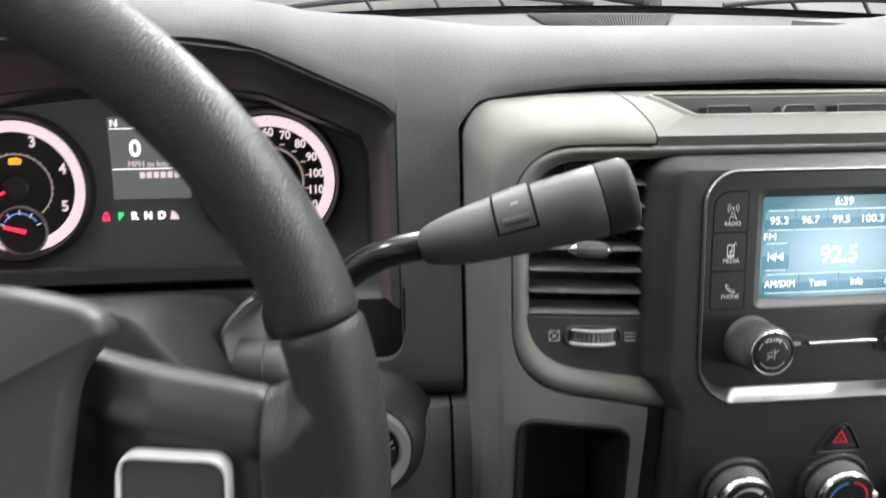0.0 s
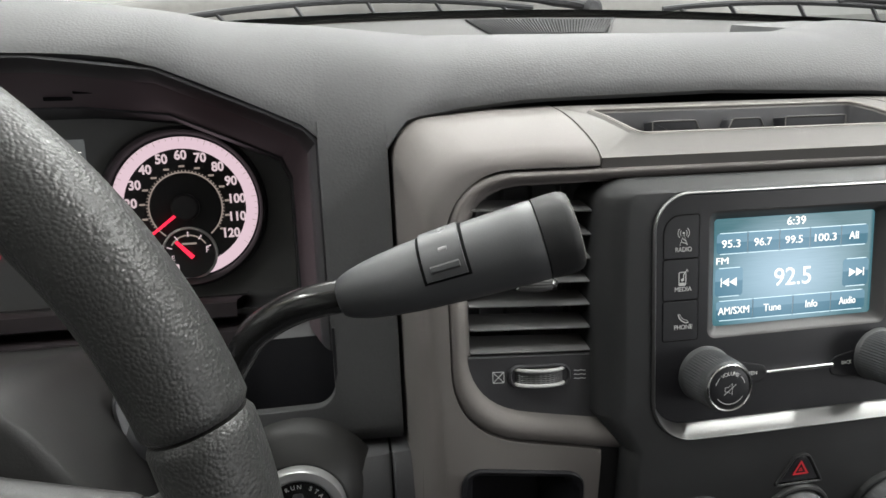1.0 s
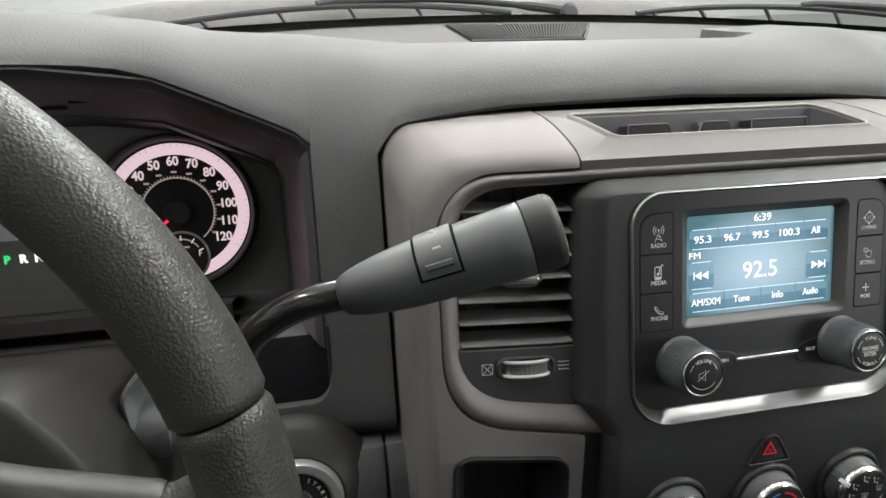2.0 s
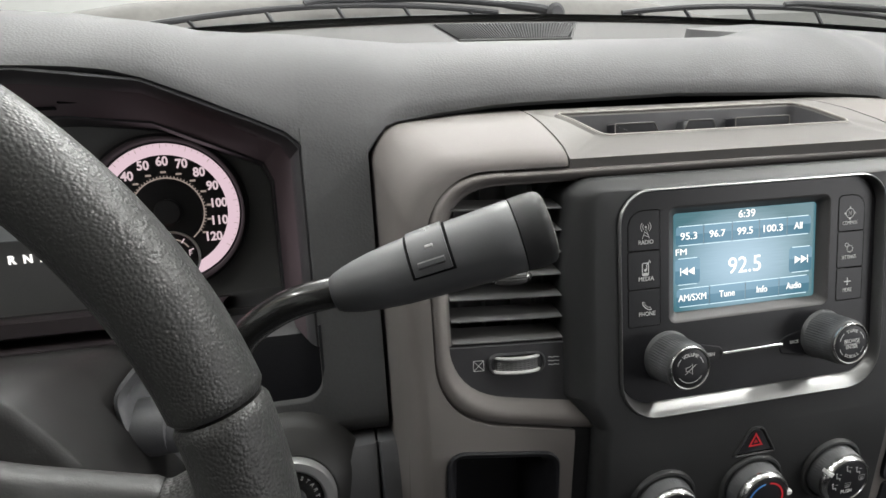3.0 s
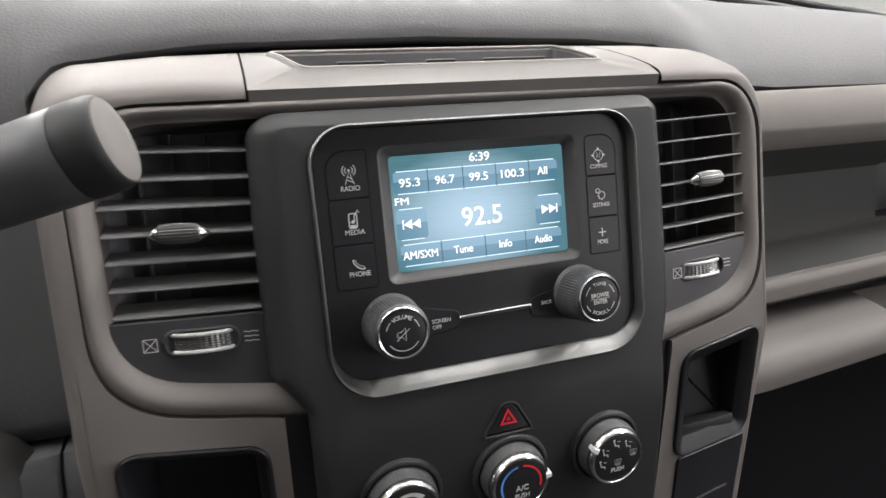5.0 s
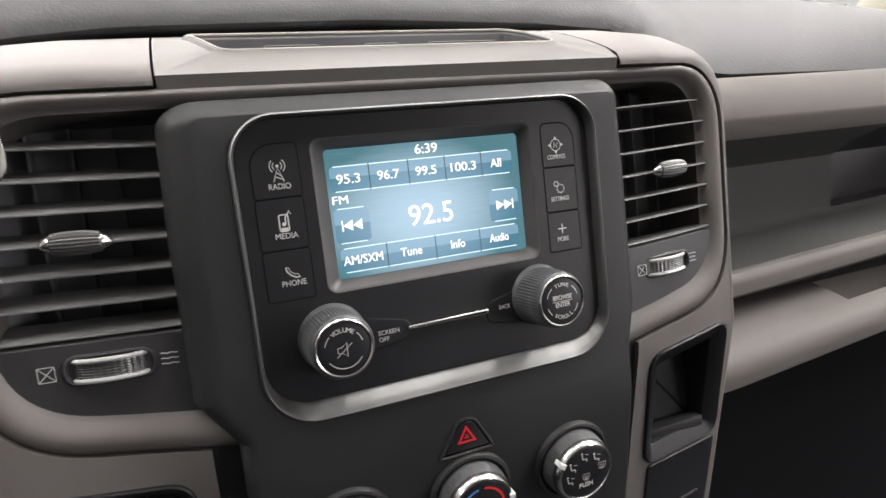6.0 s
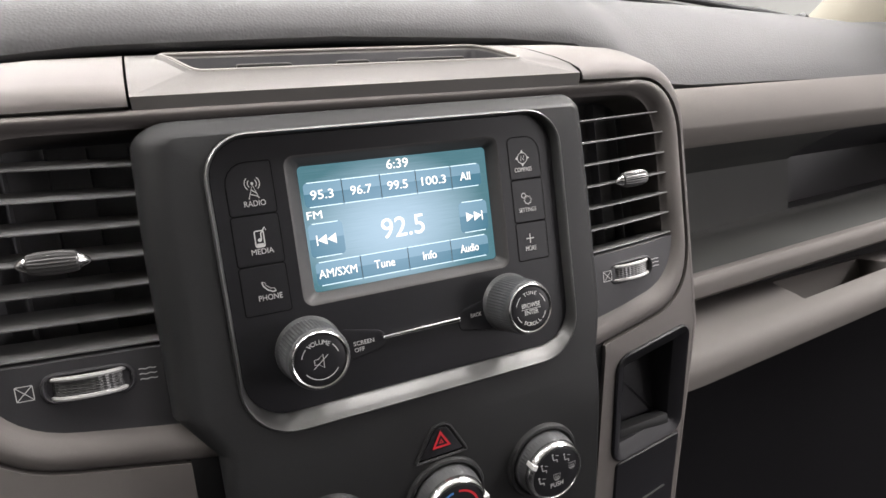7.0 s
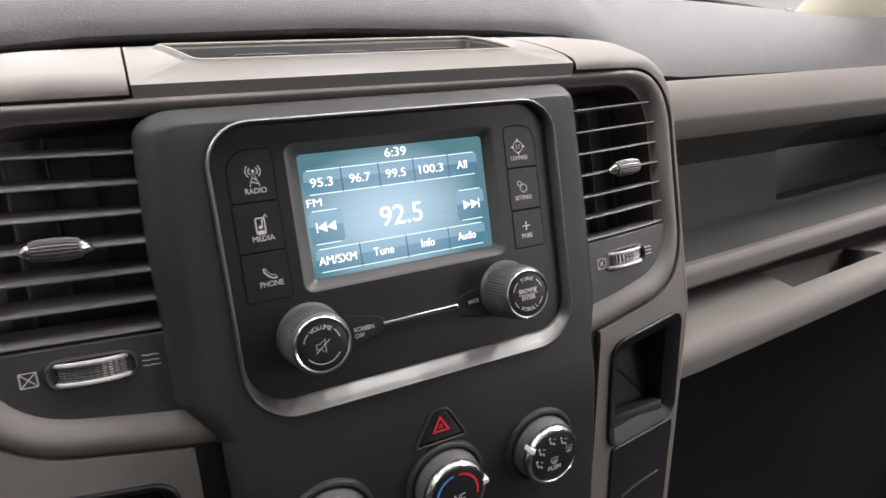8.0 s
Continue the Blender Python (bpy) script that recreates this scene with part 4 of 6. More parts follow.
def tile(x0, z0, x1, z1, r):
    t = part("touch_key", poly(rrect(x0, z0, x1, z1, r, 4), DY + 0.0002), TILE, display)
    h = (z1 - z0) * 0.46
    part("key_gloss", poly(rrect(x0, z1 - h, x1, z1, (0.0001, 0.0001, r[2], r[3]), 4), DY + 0.0001), TILEGLOSS, t)
    for z, i in ((z1, 2), (z0, 0)):
        part("key_edge", stroke([(x0 + max(r[3] if i else r[0], 0.0002), z), (x1 - max(r[2] if i else r[1], 0.0002), z)], 0.00042, DY), TILEEDGE, t)
    return t


CUT = (-0.0501, -0.0304, -0.0100, 0.0099, 0.0306, 0.0490)
for k, (s, w) in enumerate((("95.3", 0.0116), ("96.7", 0.0112), ("99.5", 0.0112), ("100.3", 0.0142), ("All", 0.0062))):
    r = (0.002 if k == 0 else 0.0, 0.002 if k == 4 else 0.0, 0.002 if k == 4 else 0.0, 0.002 if k == 0 else 0.0)
    t = tile(CUT[k] + 0.0002, 0.0110, CUT[k + 1] - 0.0002, 0.0230, r)
    text(s, (CUT[k] + CUT[k + 1]) / 2 - 0.0006, DY - 0.0002, 0.0166, 0.0064, WHITELIT, t, "key_lettering", wide=w)
CUT = (-0.0496, -0.0260, 0.0002, 0.0255, 0.0490)
for k, (s, w) in enumerate((("AM/SXM", 0.0198), ("Tune", 0.0113), ("Info", 0.0078), ("Audio", 0.0112))):
    r = (0.002 if k == 0 else 0.0, 0.002 if k == 3 else 0.0, 0.002 if k == 3 else 0.0, 0.002 if k == 0 else 0.0)
    t = tile(CUT[k] + 0.0002, -0.0284, CUT[k + 1] - 0.0002, -0.0167, r)
    text(s, (CUT[k] + CUT[k + 1]) / 2 - 0.0004, DY - 0.0002, -0.0229, 0.0062, WHITELIT, t, "key_lettering", wide=w)
for sgn, a, b in ((-1, -0.0504, -0.0328), (1, 0.0330, 0.0504)):
    t = tile(a, -0.0140, b, 0.0027, (0.0022,) * 4)
    c = (a + b) / 2
    bm = bmesh.new()
    for o in (-0.0024, 0.0024):
        poly([(c + o - sgn * 0.0023, -0.0030), (c + o + sgn * 0.0023, -0.0056), (c + o - sgn * 0.0023, -0.0082)], DY - 0.0002, bm)
    poly(rrect(c + sgn * 0.0051 - 0.0003, -0.0082, c + sgn * 0.0051 + 0.0003, -0.0030, 0.0001, 1), DY - 0.0002, bm)
    part("arrow", bm, WHITELIT, t)
for x, z0, z1 in ((-0.0304, 0.0112, 0.0228), (-0.0100, 0.0112, 0.0228), (0.0099, 0.0112, 0.0228), (0.0306, 0.0112, 0.0228), (-0.0260, -0.0282, -0.0169), (0.0002, -0.0282, -0.0169), (0.0255, -0.0282, -0.0169)):
    part("divider", stroke([(x, z0), (x, z1)], 0.00045, DY - 0.0001), DIVIDER, display)
text("6:39", 0.0006, DY, 0.0276, 0.0068, WHITELIT, display, "clock_lettering", wide=0.0120)
text("FM", -0.0462, DY, 0.0068, 0.0056, WHITELIT, display, "band_lettering", wide=0.0076)
text("92.5", -0.0003, DY, -0.0056, 0.0150, WHITELIT, display, "station_lettering", wide=0.0240)


def icon(kind, x, z, y, parent):
    bm = bmesh.new()
    w = 0.00035
    if kind == "mast":
        stroke([(x - 0.0020, z - 0.0038), (x, z + 0.0020), (x + 0.0020, z - 0.0038)], w, y, bm)
        stroke([(x - 0.0013, z - 0.0018), (x + 0.0017, z - 0.0030)], w, y, bm)
        stroke([(x + 0.0012, z - 0.0016), (x - 0.0006, z - 0.0002)], w, y, bm)
        disc(x, z + 0.0024, 0.0006, y, 10, bm)
        for r in (0.0018, 0.0030):
            stroke(arc(x, z + 0.0024, r, -48, 48, 8), w, y, bm)
            stroke(arc(x, z + 0.0024, r, 132, 228, 8), w, y, bm)
    elif kind == "player":
        stroke(rrect(x - 0.0022, z - 0.0036, x + 0.0014, z + 0.0030, 0.0006, 2), 0.0005, y, bm, True)
        poly(rrect(x - 0.0018, z - 0.0036, x + 0.0010, z - 0.0022, 0.0002, 1), y, bm)
        disc(x - 0.0004, z - 0.0008, 0.0008, y, 12, bm)
        stroke([(x + 0.0003, z - 0.0008), (x + 0.0003, z + 0.0018), (x + 0.0022, z + 0.0044), (x + 0.0026, z + 0.0030)], 0.0005, y, bm)
    elif kind == "phone":
        stroke([(x - 0.0030, z + 0.0026), (x - 0.0026, z + 0.0006), (x - 0.0008, z - 0.0014), (x + 0.0014, z - 0.0026), (x + 0.0030, z - 0.0024)], 0.0006, y, bm)
        stroke([(x - 0.0030, z + 0.0026), (x - 0.0016, z + 0.0022), (x - 0.0014, z + 0.0008), (x + 0.0006, z - 0.0008), (x + 0.0022, z - 0.0010), (x + 0.0030, z - 0.0024)], 0.0003, y, bm)
    elif kind == "compass":
        stroke(arc(x, z, 0.0027, 0, 345, 22), w, y, bm, True)
        for a in (0, 90, 180, 270):
            c, s = math.cos(radians(a)), math.sin(radians(a))
            poly([(x + 0.0042 * c, z + 0.0042 * s), (x + 0.0027 * c - 0.0008 * s, z + 0.0027 * s + 0.0008 * c), (x + 0.0027 * c + 0.0008 * s, z + 0.0027 * s - 0.0008 * c)], y, bm)
        stroke([(x - 0.0009, z - 0.0013), (x - 0.0009, z + 0.0013), (x + 0.0009, z - 0.0013), (x + 0.0009, z + 0.0013)], w, y, bm)
    elif kind == "gear":
        for cx, cz, r in ((x + 0.0006, z - 0.0006, 0.0022), (x - 0.0016, z + 0.0018, 0.0013)):
            pts = []
            for k in range(32):
                q = r * (1.0 if k % 4 < 2 else 0.76)
                pts.append((cx + q * math.cos(k * math.pi / 16), cz + q * math.sin(k * math.pi / 16)))
            stroke(pts, 0.0003, y, bm, True)
    elif kind == "plus":
        stroke([(x - 0.0026, z), (x + 0.0026, z)], 0.0006, y, bm)
        stroke([(x, z - 0.0026), (x, z + 0.0026)], 0.0006, y, bm)
    elif kind == "closed":
        stroke(rrect(x - 0.0032, z - 0.0032, x + 0.0032, z + 0.0032, 0.0002, 1), w, y, bm, True)
        stroke([(x - 0.0030, z - 0.0030), (x + 0.0030, z + 0.0030)], w, y, bm)
        stroke([(x - 0.0030, z + 0.0030), (x + 0.0030, z - 0.0030)], w, y, bm)
    elif kind == "waves":
        for o in (-0.0024, 0, 0.0024):
            stroke([(x - 0.0036 + 0.0006 * k, z + o + 0.0002 * math.sin(k * 1.05)) for k in range(13)], 0.0005, y, bm)
    elif kind == "mute":
        stroke([(x - 0.0030, z - 0.0012), (x - 0.0012, z - 0.0012), (x + 0.0012, z - 0.0032), (x + 0.0012, z + 0.0032), (x - 0.0012, z + 0.0012), (x - 0.0030, z + 0.0012)], w, y, bm, True)
        stroke([(x - 0.0036, z - 0.0030), (x + 0.0036, z + 0.0026)], w, y, bm)
    elif kind == "fan":
        for a in range(0, 360, 90):
            c, s = math.cos(radians(a)), math.sin(radians(a))
            poly([(x + 0.0005 * c, z + 0.0005 * s), (x + 0.0026 * c - 0.0014 * s, z + 0.0026 * s + 0.0014 * c), (x + 0.0032 * c, z + 0.0032 * s), (x + 0.0024 * c + 0.0009 * s, z + 0.0024 * s - 0.0009 * c)], y, bm)
    elif kind == "seat":
        stroke([(x - 0.0016, z + 0.0014), (x - 0.0010, z - 0.0012), (x + 0.0014, z - 0.0014), (x + 0.0016, z - 0.0030)], 0.0007, y, bm)
        disc(x - 0.0017, z + 0.0024, 0.0007, y, 10, bm)
        stroke([(x + 0.0004, z + 0.0016), (x + 0.0026, z + 0.0010)], w, y, bm)
    elif kind == "glass":
        stroke([(x - 0.0024, z + 0.0018), (x + 0.0024, z + 0.0018), (x + 0.0018, z - 0.0016), (x - 0.0018, z - 0.0016)], w, y, bm, True)
        for o in (-0.0009, 0.0, 0.0009):
            stroke([(x + o, z - 0.0026), (x + o + 0.0003, z - 0.0008), (x + o - 0.0002, z + 0.0008)], 0.00028, y, bm)
    elif kind == "car":
        stroke([(x - 0.0052, z - 0.0016), (x - 0.0050, z + 0.0006), (x - 0.0022, z + 0.0012), (x - 0.0004, z + 0.0030), (x + 0.0030, z + 0.0030), (x + 0.0046, z + 0.0010), (x + 0.0050, z - 0.0016)], 0.0007, y, bm, True)
        stroke([(x - 0.0018, z - 0.0002), (x + 0.0006, z + 0.0012), (x + 0.0024, z + 0.0002)], 0.0006, y, bm)
    if kind in ("mast", "player", "compass", "gear"):
        bmesh.ops.scale(bm, vec=(1.14, 1, 1.14), space=Matrix.Translation((-x, 0, -z)), verts=bm.verts)
    return part("symbol", bm, PRINT, parent, recalc=False)


keys = [(-0.0862, -0.0645, 0.0360, 0.0114, "RADIO", "mast", -0.0742, 0.0165, 0.0231), (-0.0864, -0.0645, 0.0112, -0.0124, "MEDIA", "player", -0.0742, -0.0061, 0.0003), (-0.0864, -0.0646, -0.0126, -0.0360, "PHONE", "phone", -0.0738, -0.0281, -0.0230),
        (0.0640, 0.0845, 0.0348, 0.0111, "COMPASS", "compass", 0.0728, 0.0164, 0.0228), (0.0640, 0.0845, 0.0109, -0.0132, "SETTINGS", "gear", 0.0730, -0.0063, -0.0001), (0.0641, 0.0845, -0.0134, -0.0352, "MORE", "plus", 0.0727, -0.0284, -0.0226)]
WORDS = {"RADIO": 0.0098, "MEDIA": 0.0102, "PHONE": 0.0110, "COMPASS": 0.0112, "SETTINGS": 0.0112, "MORE": 0.0070}
for x0, x1, zt, zb, word, sym, c, wz, iz in keys:
    rr = [0.0012] * 4
    if word == "RADIO":
        rr[3] = 0.010
    if word == "COMPASS":
        rr[2] = 0.009
        rr[3] = 0.003
    shape = rrect(x0 + 0.0003, zb + 0.0003, x1 - 0.0003, zt - 0.0003, rr, 5)
    key = part("button", plate(shape, FY - 0.0002, FY + 0.0020, 0.0002, 1), FACE, radio, "black key with a pale symbol and word")
    part("gap", stroke(inset(shape, -0.0002), 0.0005, FY - 0.0001, closed=True), GAPBLACK, key)
    text(word, c, FY - 0.0004, wz, 0.0038 if len(word) < 7 else 0.0034, PRINT, key, wide=WORDS[word])
    icon(sym, c, iz, FY - 0.0004, key)
for words, pts in (((("SCREEN", -0.0320, -0.0598, 0.0108), ("OFF", -0.0348, -0.0631, 0.0052)), [(-0.0432, -0.0508), (-0.0225, -0.0552), (-0.0194, -0.0592), (-0.0218, -0.0648), (-0.0430, -0.0682)]),
                   ((("BACK", 0.0327, -0.0592, 0.0066),), [(0.0432, -0.0508), (0.0244, -0.0549), (0.0213, -0.0600), (0.0226, -0.0662), (0.0410, -0.0694)])):
    shape = rpoly(pts, 0.0030, 4)
    key = part("button", plate(shape, FY - 0.0004, FY + 0.0020, 0.0005, 2), FACE, radio, "small black wedge-shaped key")
    for word, cx, cz, w in words:
        text(word, cx, FY - 0.0006, cz, 0.0031, PRINT, key, wide=w)
bar = rpoly([(-0.0222, -0.0603), (0.0224, -0.0606), (0.0224, -0.0578), (-0.0222, -0.0583)], 0.0008, 3)
part("chrome_bar", plate(bar, -0.0004, FY + 0.002, 0.0010, 3), CHROME, radio, "thin chrome bar between the keys")


def ring_words(words, cx, cz, r, a0, step, size, y, material, parent):
    """Letters set round an arc, read from above."""
    for k, ch in enumerate(words):
        a = a0 - step * k
        text(ch, cx + r * math.cos(radians(a)), y, cz + r * math.sin(radians(a)), size, material, parent, turn=a - 90)


def radio_knob(x, z, volume):
    k = part("knob", lathe([(0.0166, -0.006), (0.0166, -0.0020), (0.0157, -0.0008), (0.0155, 0.0004), (0.0152, 0.0130), (0.0150, 0.0165), (0.0143, 0.0188), (0.0134, 0.0196)], (x, 0, z), 116, (3, 4, 5), 0.00055), RUBBER, radio, "ribbed dark rubber knob")
    part("chrome_ring", lathe([(0.0134, 0.0190), (0.0133, 0.0204), (0.0128, 0.0209), (0.0122, 0.0206), (0.0119, 0.0198)], (x, 0, z), 144), CHROME, k, "thin chrome ring")
    cap = part("cap", lathe([(0.0120, 0.0194), (0.0119, 0.0201), (0.0112, 0.0204), (0.0060, 0.0205)], (x, 0, z), 48), FACE, k, "black cap with pale print")
    y = -0.0208
    if volume:
        ring_words("VOLUME", x, z, 0.0082, 122, 13, 0.0030, y, PRINT, cap)
        icon("mute", x, z - 0.0006, y, cap)
        part("print_line", stroke(arc(x, z, 0.0090, 215, 325), 0.0004, y), PRINT, cap)
        part("print_line", stroke(arc(x, z, 0.0088, 135, 165, 8), 0.0004, y), PRINT, cap)
        part("print_line", stroke(arc(x, z, 0.0088, 15, 45, 8), 0.0004, y), PRINT, cap)
    else:
        ring_words("TUNE", x, z, 0.0084, 112, 15, 0.0028, y, PRINT, cap)
        for k2, ch in enumerate("SCROLL"):
            a = 238 + 13 * k2
            text(ch, x + 0.0084 * math.cos(radians(a)), y, z + 0.0084 * math.sin(radians(a)), 0.0028, PRINT, cap, turn=a + 90)
        text("BROWSE", x, y, z + 0.0018, 0.0034, PRINT, cap, squeeze=0.85)
        text("ENTER", x, y, z - 0.0020, 0.0034, PRINT, cap, squeeze=0.85)
        part("print_line", stroke([(x - 0.006, z - 0.0001), (x + 0.006, z - 0.0001)], 0.0003, y), PRINT, cap)
        for a0, a1 in ((130, 165), (15, 50), (198, 225), (315, 342)):
            part("print_line", stroke(arc(x, z, 0.0092, a0, a1, 8), 0.0004, y), PRINT, cap)


radio_knob(-0.0594, -0.0572, True)
radio_knob(0.0543, -0.0564, False)

# ---- hazard switch ----
hazard = thing("hazard_switch", (0.001, 0.01, -0.131), "black triangular hazard warning switch with a red triangle", "switch")
loops = [lift(inset(HZ, -0.0004), lambda x, z: bezel_y(z) + 0.002), lift(inset(HZ, 0.0004), lambda x, z: bezel_y(z) - 0.0012), lift(inset(HZ, 0.0012), lambda x, z: bezel_y(z) - 0.0015), lift(inset(HZ, 0.0022), lambda x, z: bezel_y(z) - 0.0008), lift(inset(HZ, 0.0024), lambda x, z: bezel_y(z) - 0.0002)]
part("collar", loft(loops), BEZEL, hazard, "raised charcoal rim", smooth=50)
shape = inset(HZ, 0.0024)
loops = [lift(shape, lambda x, z: bezel_y(z) + 0.001), lift(inset(shape, 0.0002), lambda x, z: bezel_y(z) - 0.0004), lift(inset(shape, 0.0008), lambda x, z: bezel_y(z) - 0.0008)]
cap = part("key", loft(loops, cap1=True), FACE, hazard)
for r, w, name in ((0.0052, 0.0023, "red_triangle"), (0.0012, 0.0010, "red_triangle")):
    pts = [(0.0010 + r * math.cos(radians(a)), -0.1215 + r * math.sin(radians(a))) for a in (90, 210, 330)]
    bm = stroke(pts, w, 0.0, closed=True)
    for v in bm.verts:
        v.co.y = bezel_y(v.co.z) - 0.0012
    part(name, bm, REDGLOW, cap, "dull red printed triangle, faintly self-lit")

# ---- climate knobs ----
def climate_knob(x, z, which):
    lab = {"fan": "dark climate knob with a fan scale and chrome rim", "heat": "dark climate knob with a blue and red scale and chrome rim", "mode": "dark climate knob with air direction symbols and chrome rim"}[which]
    y0 = bezel_y(z)
    k = thing("climate_knob", (x, y0, z), lab, "knob", "climate knobs")
    part("socket", lathe([(0.0240, -0.003), (0.0238, 0.0010), (0.0230, 0.0026), (0.0216, 0.0030), (0.0204, 0.0020), (0.0200, -0.001)], (x, y0, z), 64), BEZEL, k)
    part("grip", lathe([(0.0197, -0.001), (0.0197, 0.0036), (0.0194, 0.0050), (0.0188, 0.0098), (0.0184, 0.0108)], (x, y0, z), 120, (1, 2, 3), 0.0003), RUBBER, k, "finely ribbed dark rubber grip")
    part("chrome_rim", lathe([(0.0185, 0.0102), (0.0185, 0.0116), (0.0180, 0.0136), (0.0170, 0.0147), (0.0159, 0.0149), (0.0155, 0.0142)], (x, y0, z), 160), CHROME, k, "chrome rim")
    cap = part("cap", lathe([(0.0157, 0.0134), (0.0156, 0.0142), (0.0148, 0.0146), (0.0070, 0.0148)], (x, y0, z), 48), FACE, k, "black cap with pale print")
    y = y0 - 0.0151
    a = {"fan": 174, "heat": 6, "mode": 150}[which]
    c, s = math.cos(radians(a)), math.sin(radians(a))
    quad = [(x + q * c - p * s, z + q * s + p * c) for q, p in ((0.0158, -0.0016), (0.0192, -0.0012), (0.0192, 0.0012), (0.0158, 0.0016))]
    part("pointer", plate(quad, y0 - 0.0156, y0 - 0.0096, 0.0003, 1), PRINT, k, "white pointer")
    if which == "fan":
        part("ring_mark", stroke(arc(x - 0.0118, z - 0.0020, 0.0012, 0, 350, 14), 0.0005, y), PRINT, cap)
        rim = [(x + q * math.cos(radians(d)), z + q * math.sin(radians(d))) for q, d in [(0.0117 + 0.0013 * j / 12, 158 - 9.5 * j) for j in range(13)] + [(0.0113 - 0.0013 * j / 12, 158 - 9.5 * j) for j in range(12, -1, -1)]]
        part("fan_scale", poly(rim, y), PRINT, cap, "pale scale that widens")
        icon("fan", x + 0.0108, z + 0.0030, y, cap)
        icon("car", x, z - 0.0030, y, cap)
        text("PUSH", x, y, z - 0.0085, 0.0040, PRINT, cap, wide=0.0080)
    elif which == "heat":
        part("blue_scale", stroke(arc(x, z, 0.0122, 205, 100, 24), 0.0013, y), BLUEPRINT, cap, "blue scale")
        part("red_scale", stroke(arc(x, z, 0.0122, 85, -15, 24), 0.0013, y), REDGLOW, cap, "red scale")
        text("A/C", x + 0.0006, y, z - 0.0022, 0.0050, PRINT, cap, wide=0.0076)
        text("PUSH", x + 0.0006, y, z - 0.0072, 0.0042, PRINT, cap, wide=0.0088)
        for word, dz in (("MAX", -0.0088), ("A/C", -0.0112)):
            text(word, x - 0.0080, y, z + dz, 0.0027, PRINT, cap, wide=0.0046)
    else:
        for q, ic in ((190, "seat"), (146, "seat"), (98, "seat"), (52, "seat"), (12, "glass")):
            icon(ic, x + 0.0106 * math.cos(radians(q)), z + 0.0106 * math.sin(radians(q)), y, cap)
        icon("glass", x, z - 0.0022, y, cap)
        text("PUSH", x, y, z - 0.0072, 0.0040, PRINT, cap, wide=0.0086)
    k.matrix_world = DASH @ Matrix.Translation((x, y0, z)) @ pose(0, 0, 0, math.degrees(math.atan(LEAN)))


for (kx, kz), kind in zip(KN, ("fan", "heat", "mode")):
    climate_knob(kx, kz, kind)

# ---- air vents ----
def air_vent(xa, xb, side, top, pitch, drop, tabx, shear, tip):
    """Louvred vent between xa and xb; its foot carries a thumbwheel. shear: how far its lines slope across, tip: how far the slats rise inwards."""
    c = (xa + xb) / 2
    v = thing("air_vent", (c, 0.05, -0.079), "black louvred air vent with a ridged tab and a chrome thumbwheel", "air vent", "centre stack vents")
    bm = loft([[(xa - 0.006, 0.030, 0.060), (xb + 0.006, 0.030, 0.060), (xb + 0.006, 0.030, -0.085), (xa - 0.006, 0.030, -0.085)], [(xa, 0.066, 0.055), (xb, 0.066, 0.055), (xb, 0.066, -0.080), (xa, 0.066, -0.080)]], cap1=True)
    part("duct", bm, DUCT, v, "matt black duct")
    mid = lambda x: bow(x) + 0.007
    for k in range(7):
        z = top - pitch * k
        rows = []
        for x in np.linspace(xa - 0.004, xb + 0.004, 9):
            y = mid(x)
            rows.append([(x, y + 0.0006, z - 0.0006), (x, y, z - 0.0004), (x, y, z + 0.0002), (x, y + 0.0006, z + 0.0005), (x, y + 0.008, z + 0.0006 + tip * 0.44), (x, y + 0.018, z - 0.0004 + tip), (x, y + 0.018, z - 0.0012 + tip), (x, y + 0.008, z - 0.0008 + tip * 0.44)])
        part("slat", loft(rows, True, True), SLAT, v)
    for k in range(4):
        x = xa + (xb - xa) * (k + 0.6) / 4
        part("vane", box(x - 0.0005, x + 0.0005, 0.056, 0.065, -0.045, 0.054), DUCT, v)
    fz = top - 6 * pitch - 0.0012
    bm = grid([[(x, mid(x) + 0.020, fz + 0.0010), (x, mid(x) + 0.002, fz), (x, mid(x) - 0.0005, fz - 0.0015), (x, mid(x), -0.060), (x, mid(x) + 0.001, -0.090)] for x in np.linspace(xa - 0.006, xb + 0.006, 10)])
    foot = part("foot", bm, BLACK, v, "black foot panel")
    # barrel-shaped tab on the middle slat, ridged along its length
    tx, tz = tabx, top - 3 * pitch + 0.0008
    y = bow(tx) + 0.001
    loops = []
    for du, r in ((-0.0096, 0.0036), (-0.0088, 0.0043), (-0.0050, 0.0050), (0.0, 0.0052), (0.0050, 0.0050), (0.0088, 0.0043), (0.0096, 0.0036)):
        loops.append([(tx + du, y - (r - (0.0003 if j % 2 and abs(du) < 0.009 else 0)) * 0.85 * math.cos(2 * math.pi * j / 40), tz + (r - (0.0003 if j % 2 and abs(du) < 0.009 else 0)) * math.sin(2 * math.pi * j / 40)) for j in range(40)])
    tab = part("tab", loft(loops, True, True), TABGREY, v, "ridged grey tab", smooth=20)
    for e in ((-1, 1) if side < 0 else (-1,)):
        part("chrome_tip", tube([(tx + e * 0.0092, y, tz), (tx + e * 0.0108, y, tz), (tx + e * 0.0134, y + 0.001, tz - 0.0006)], [0.0037, 0.0030, 0.0012], 16, 0.8), CHROME, tab, "chrome tip")
    # thumbwheel in its slot
    wx = xa + 0.0352 if side < 0 else 0.1550
    y = bow(wx) + 0.0065
    zw = -0.0530 - drop
    slot = rrect(wx - 0.0186, zw - 0.0072, wx + 0.0186, zw + 0.0072, 0.0062, 6)
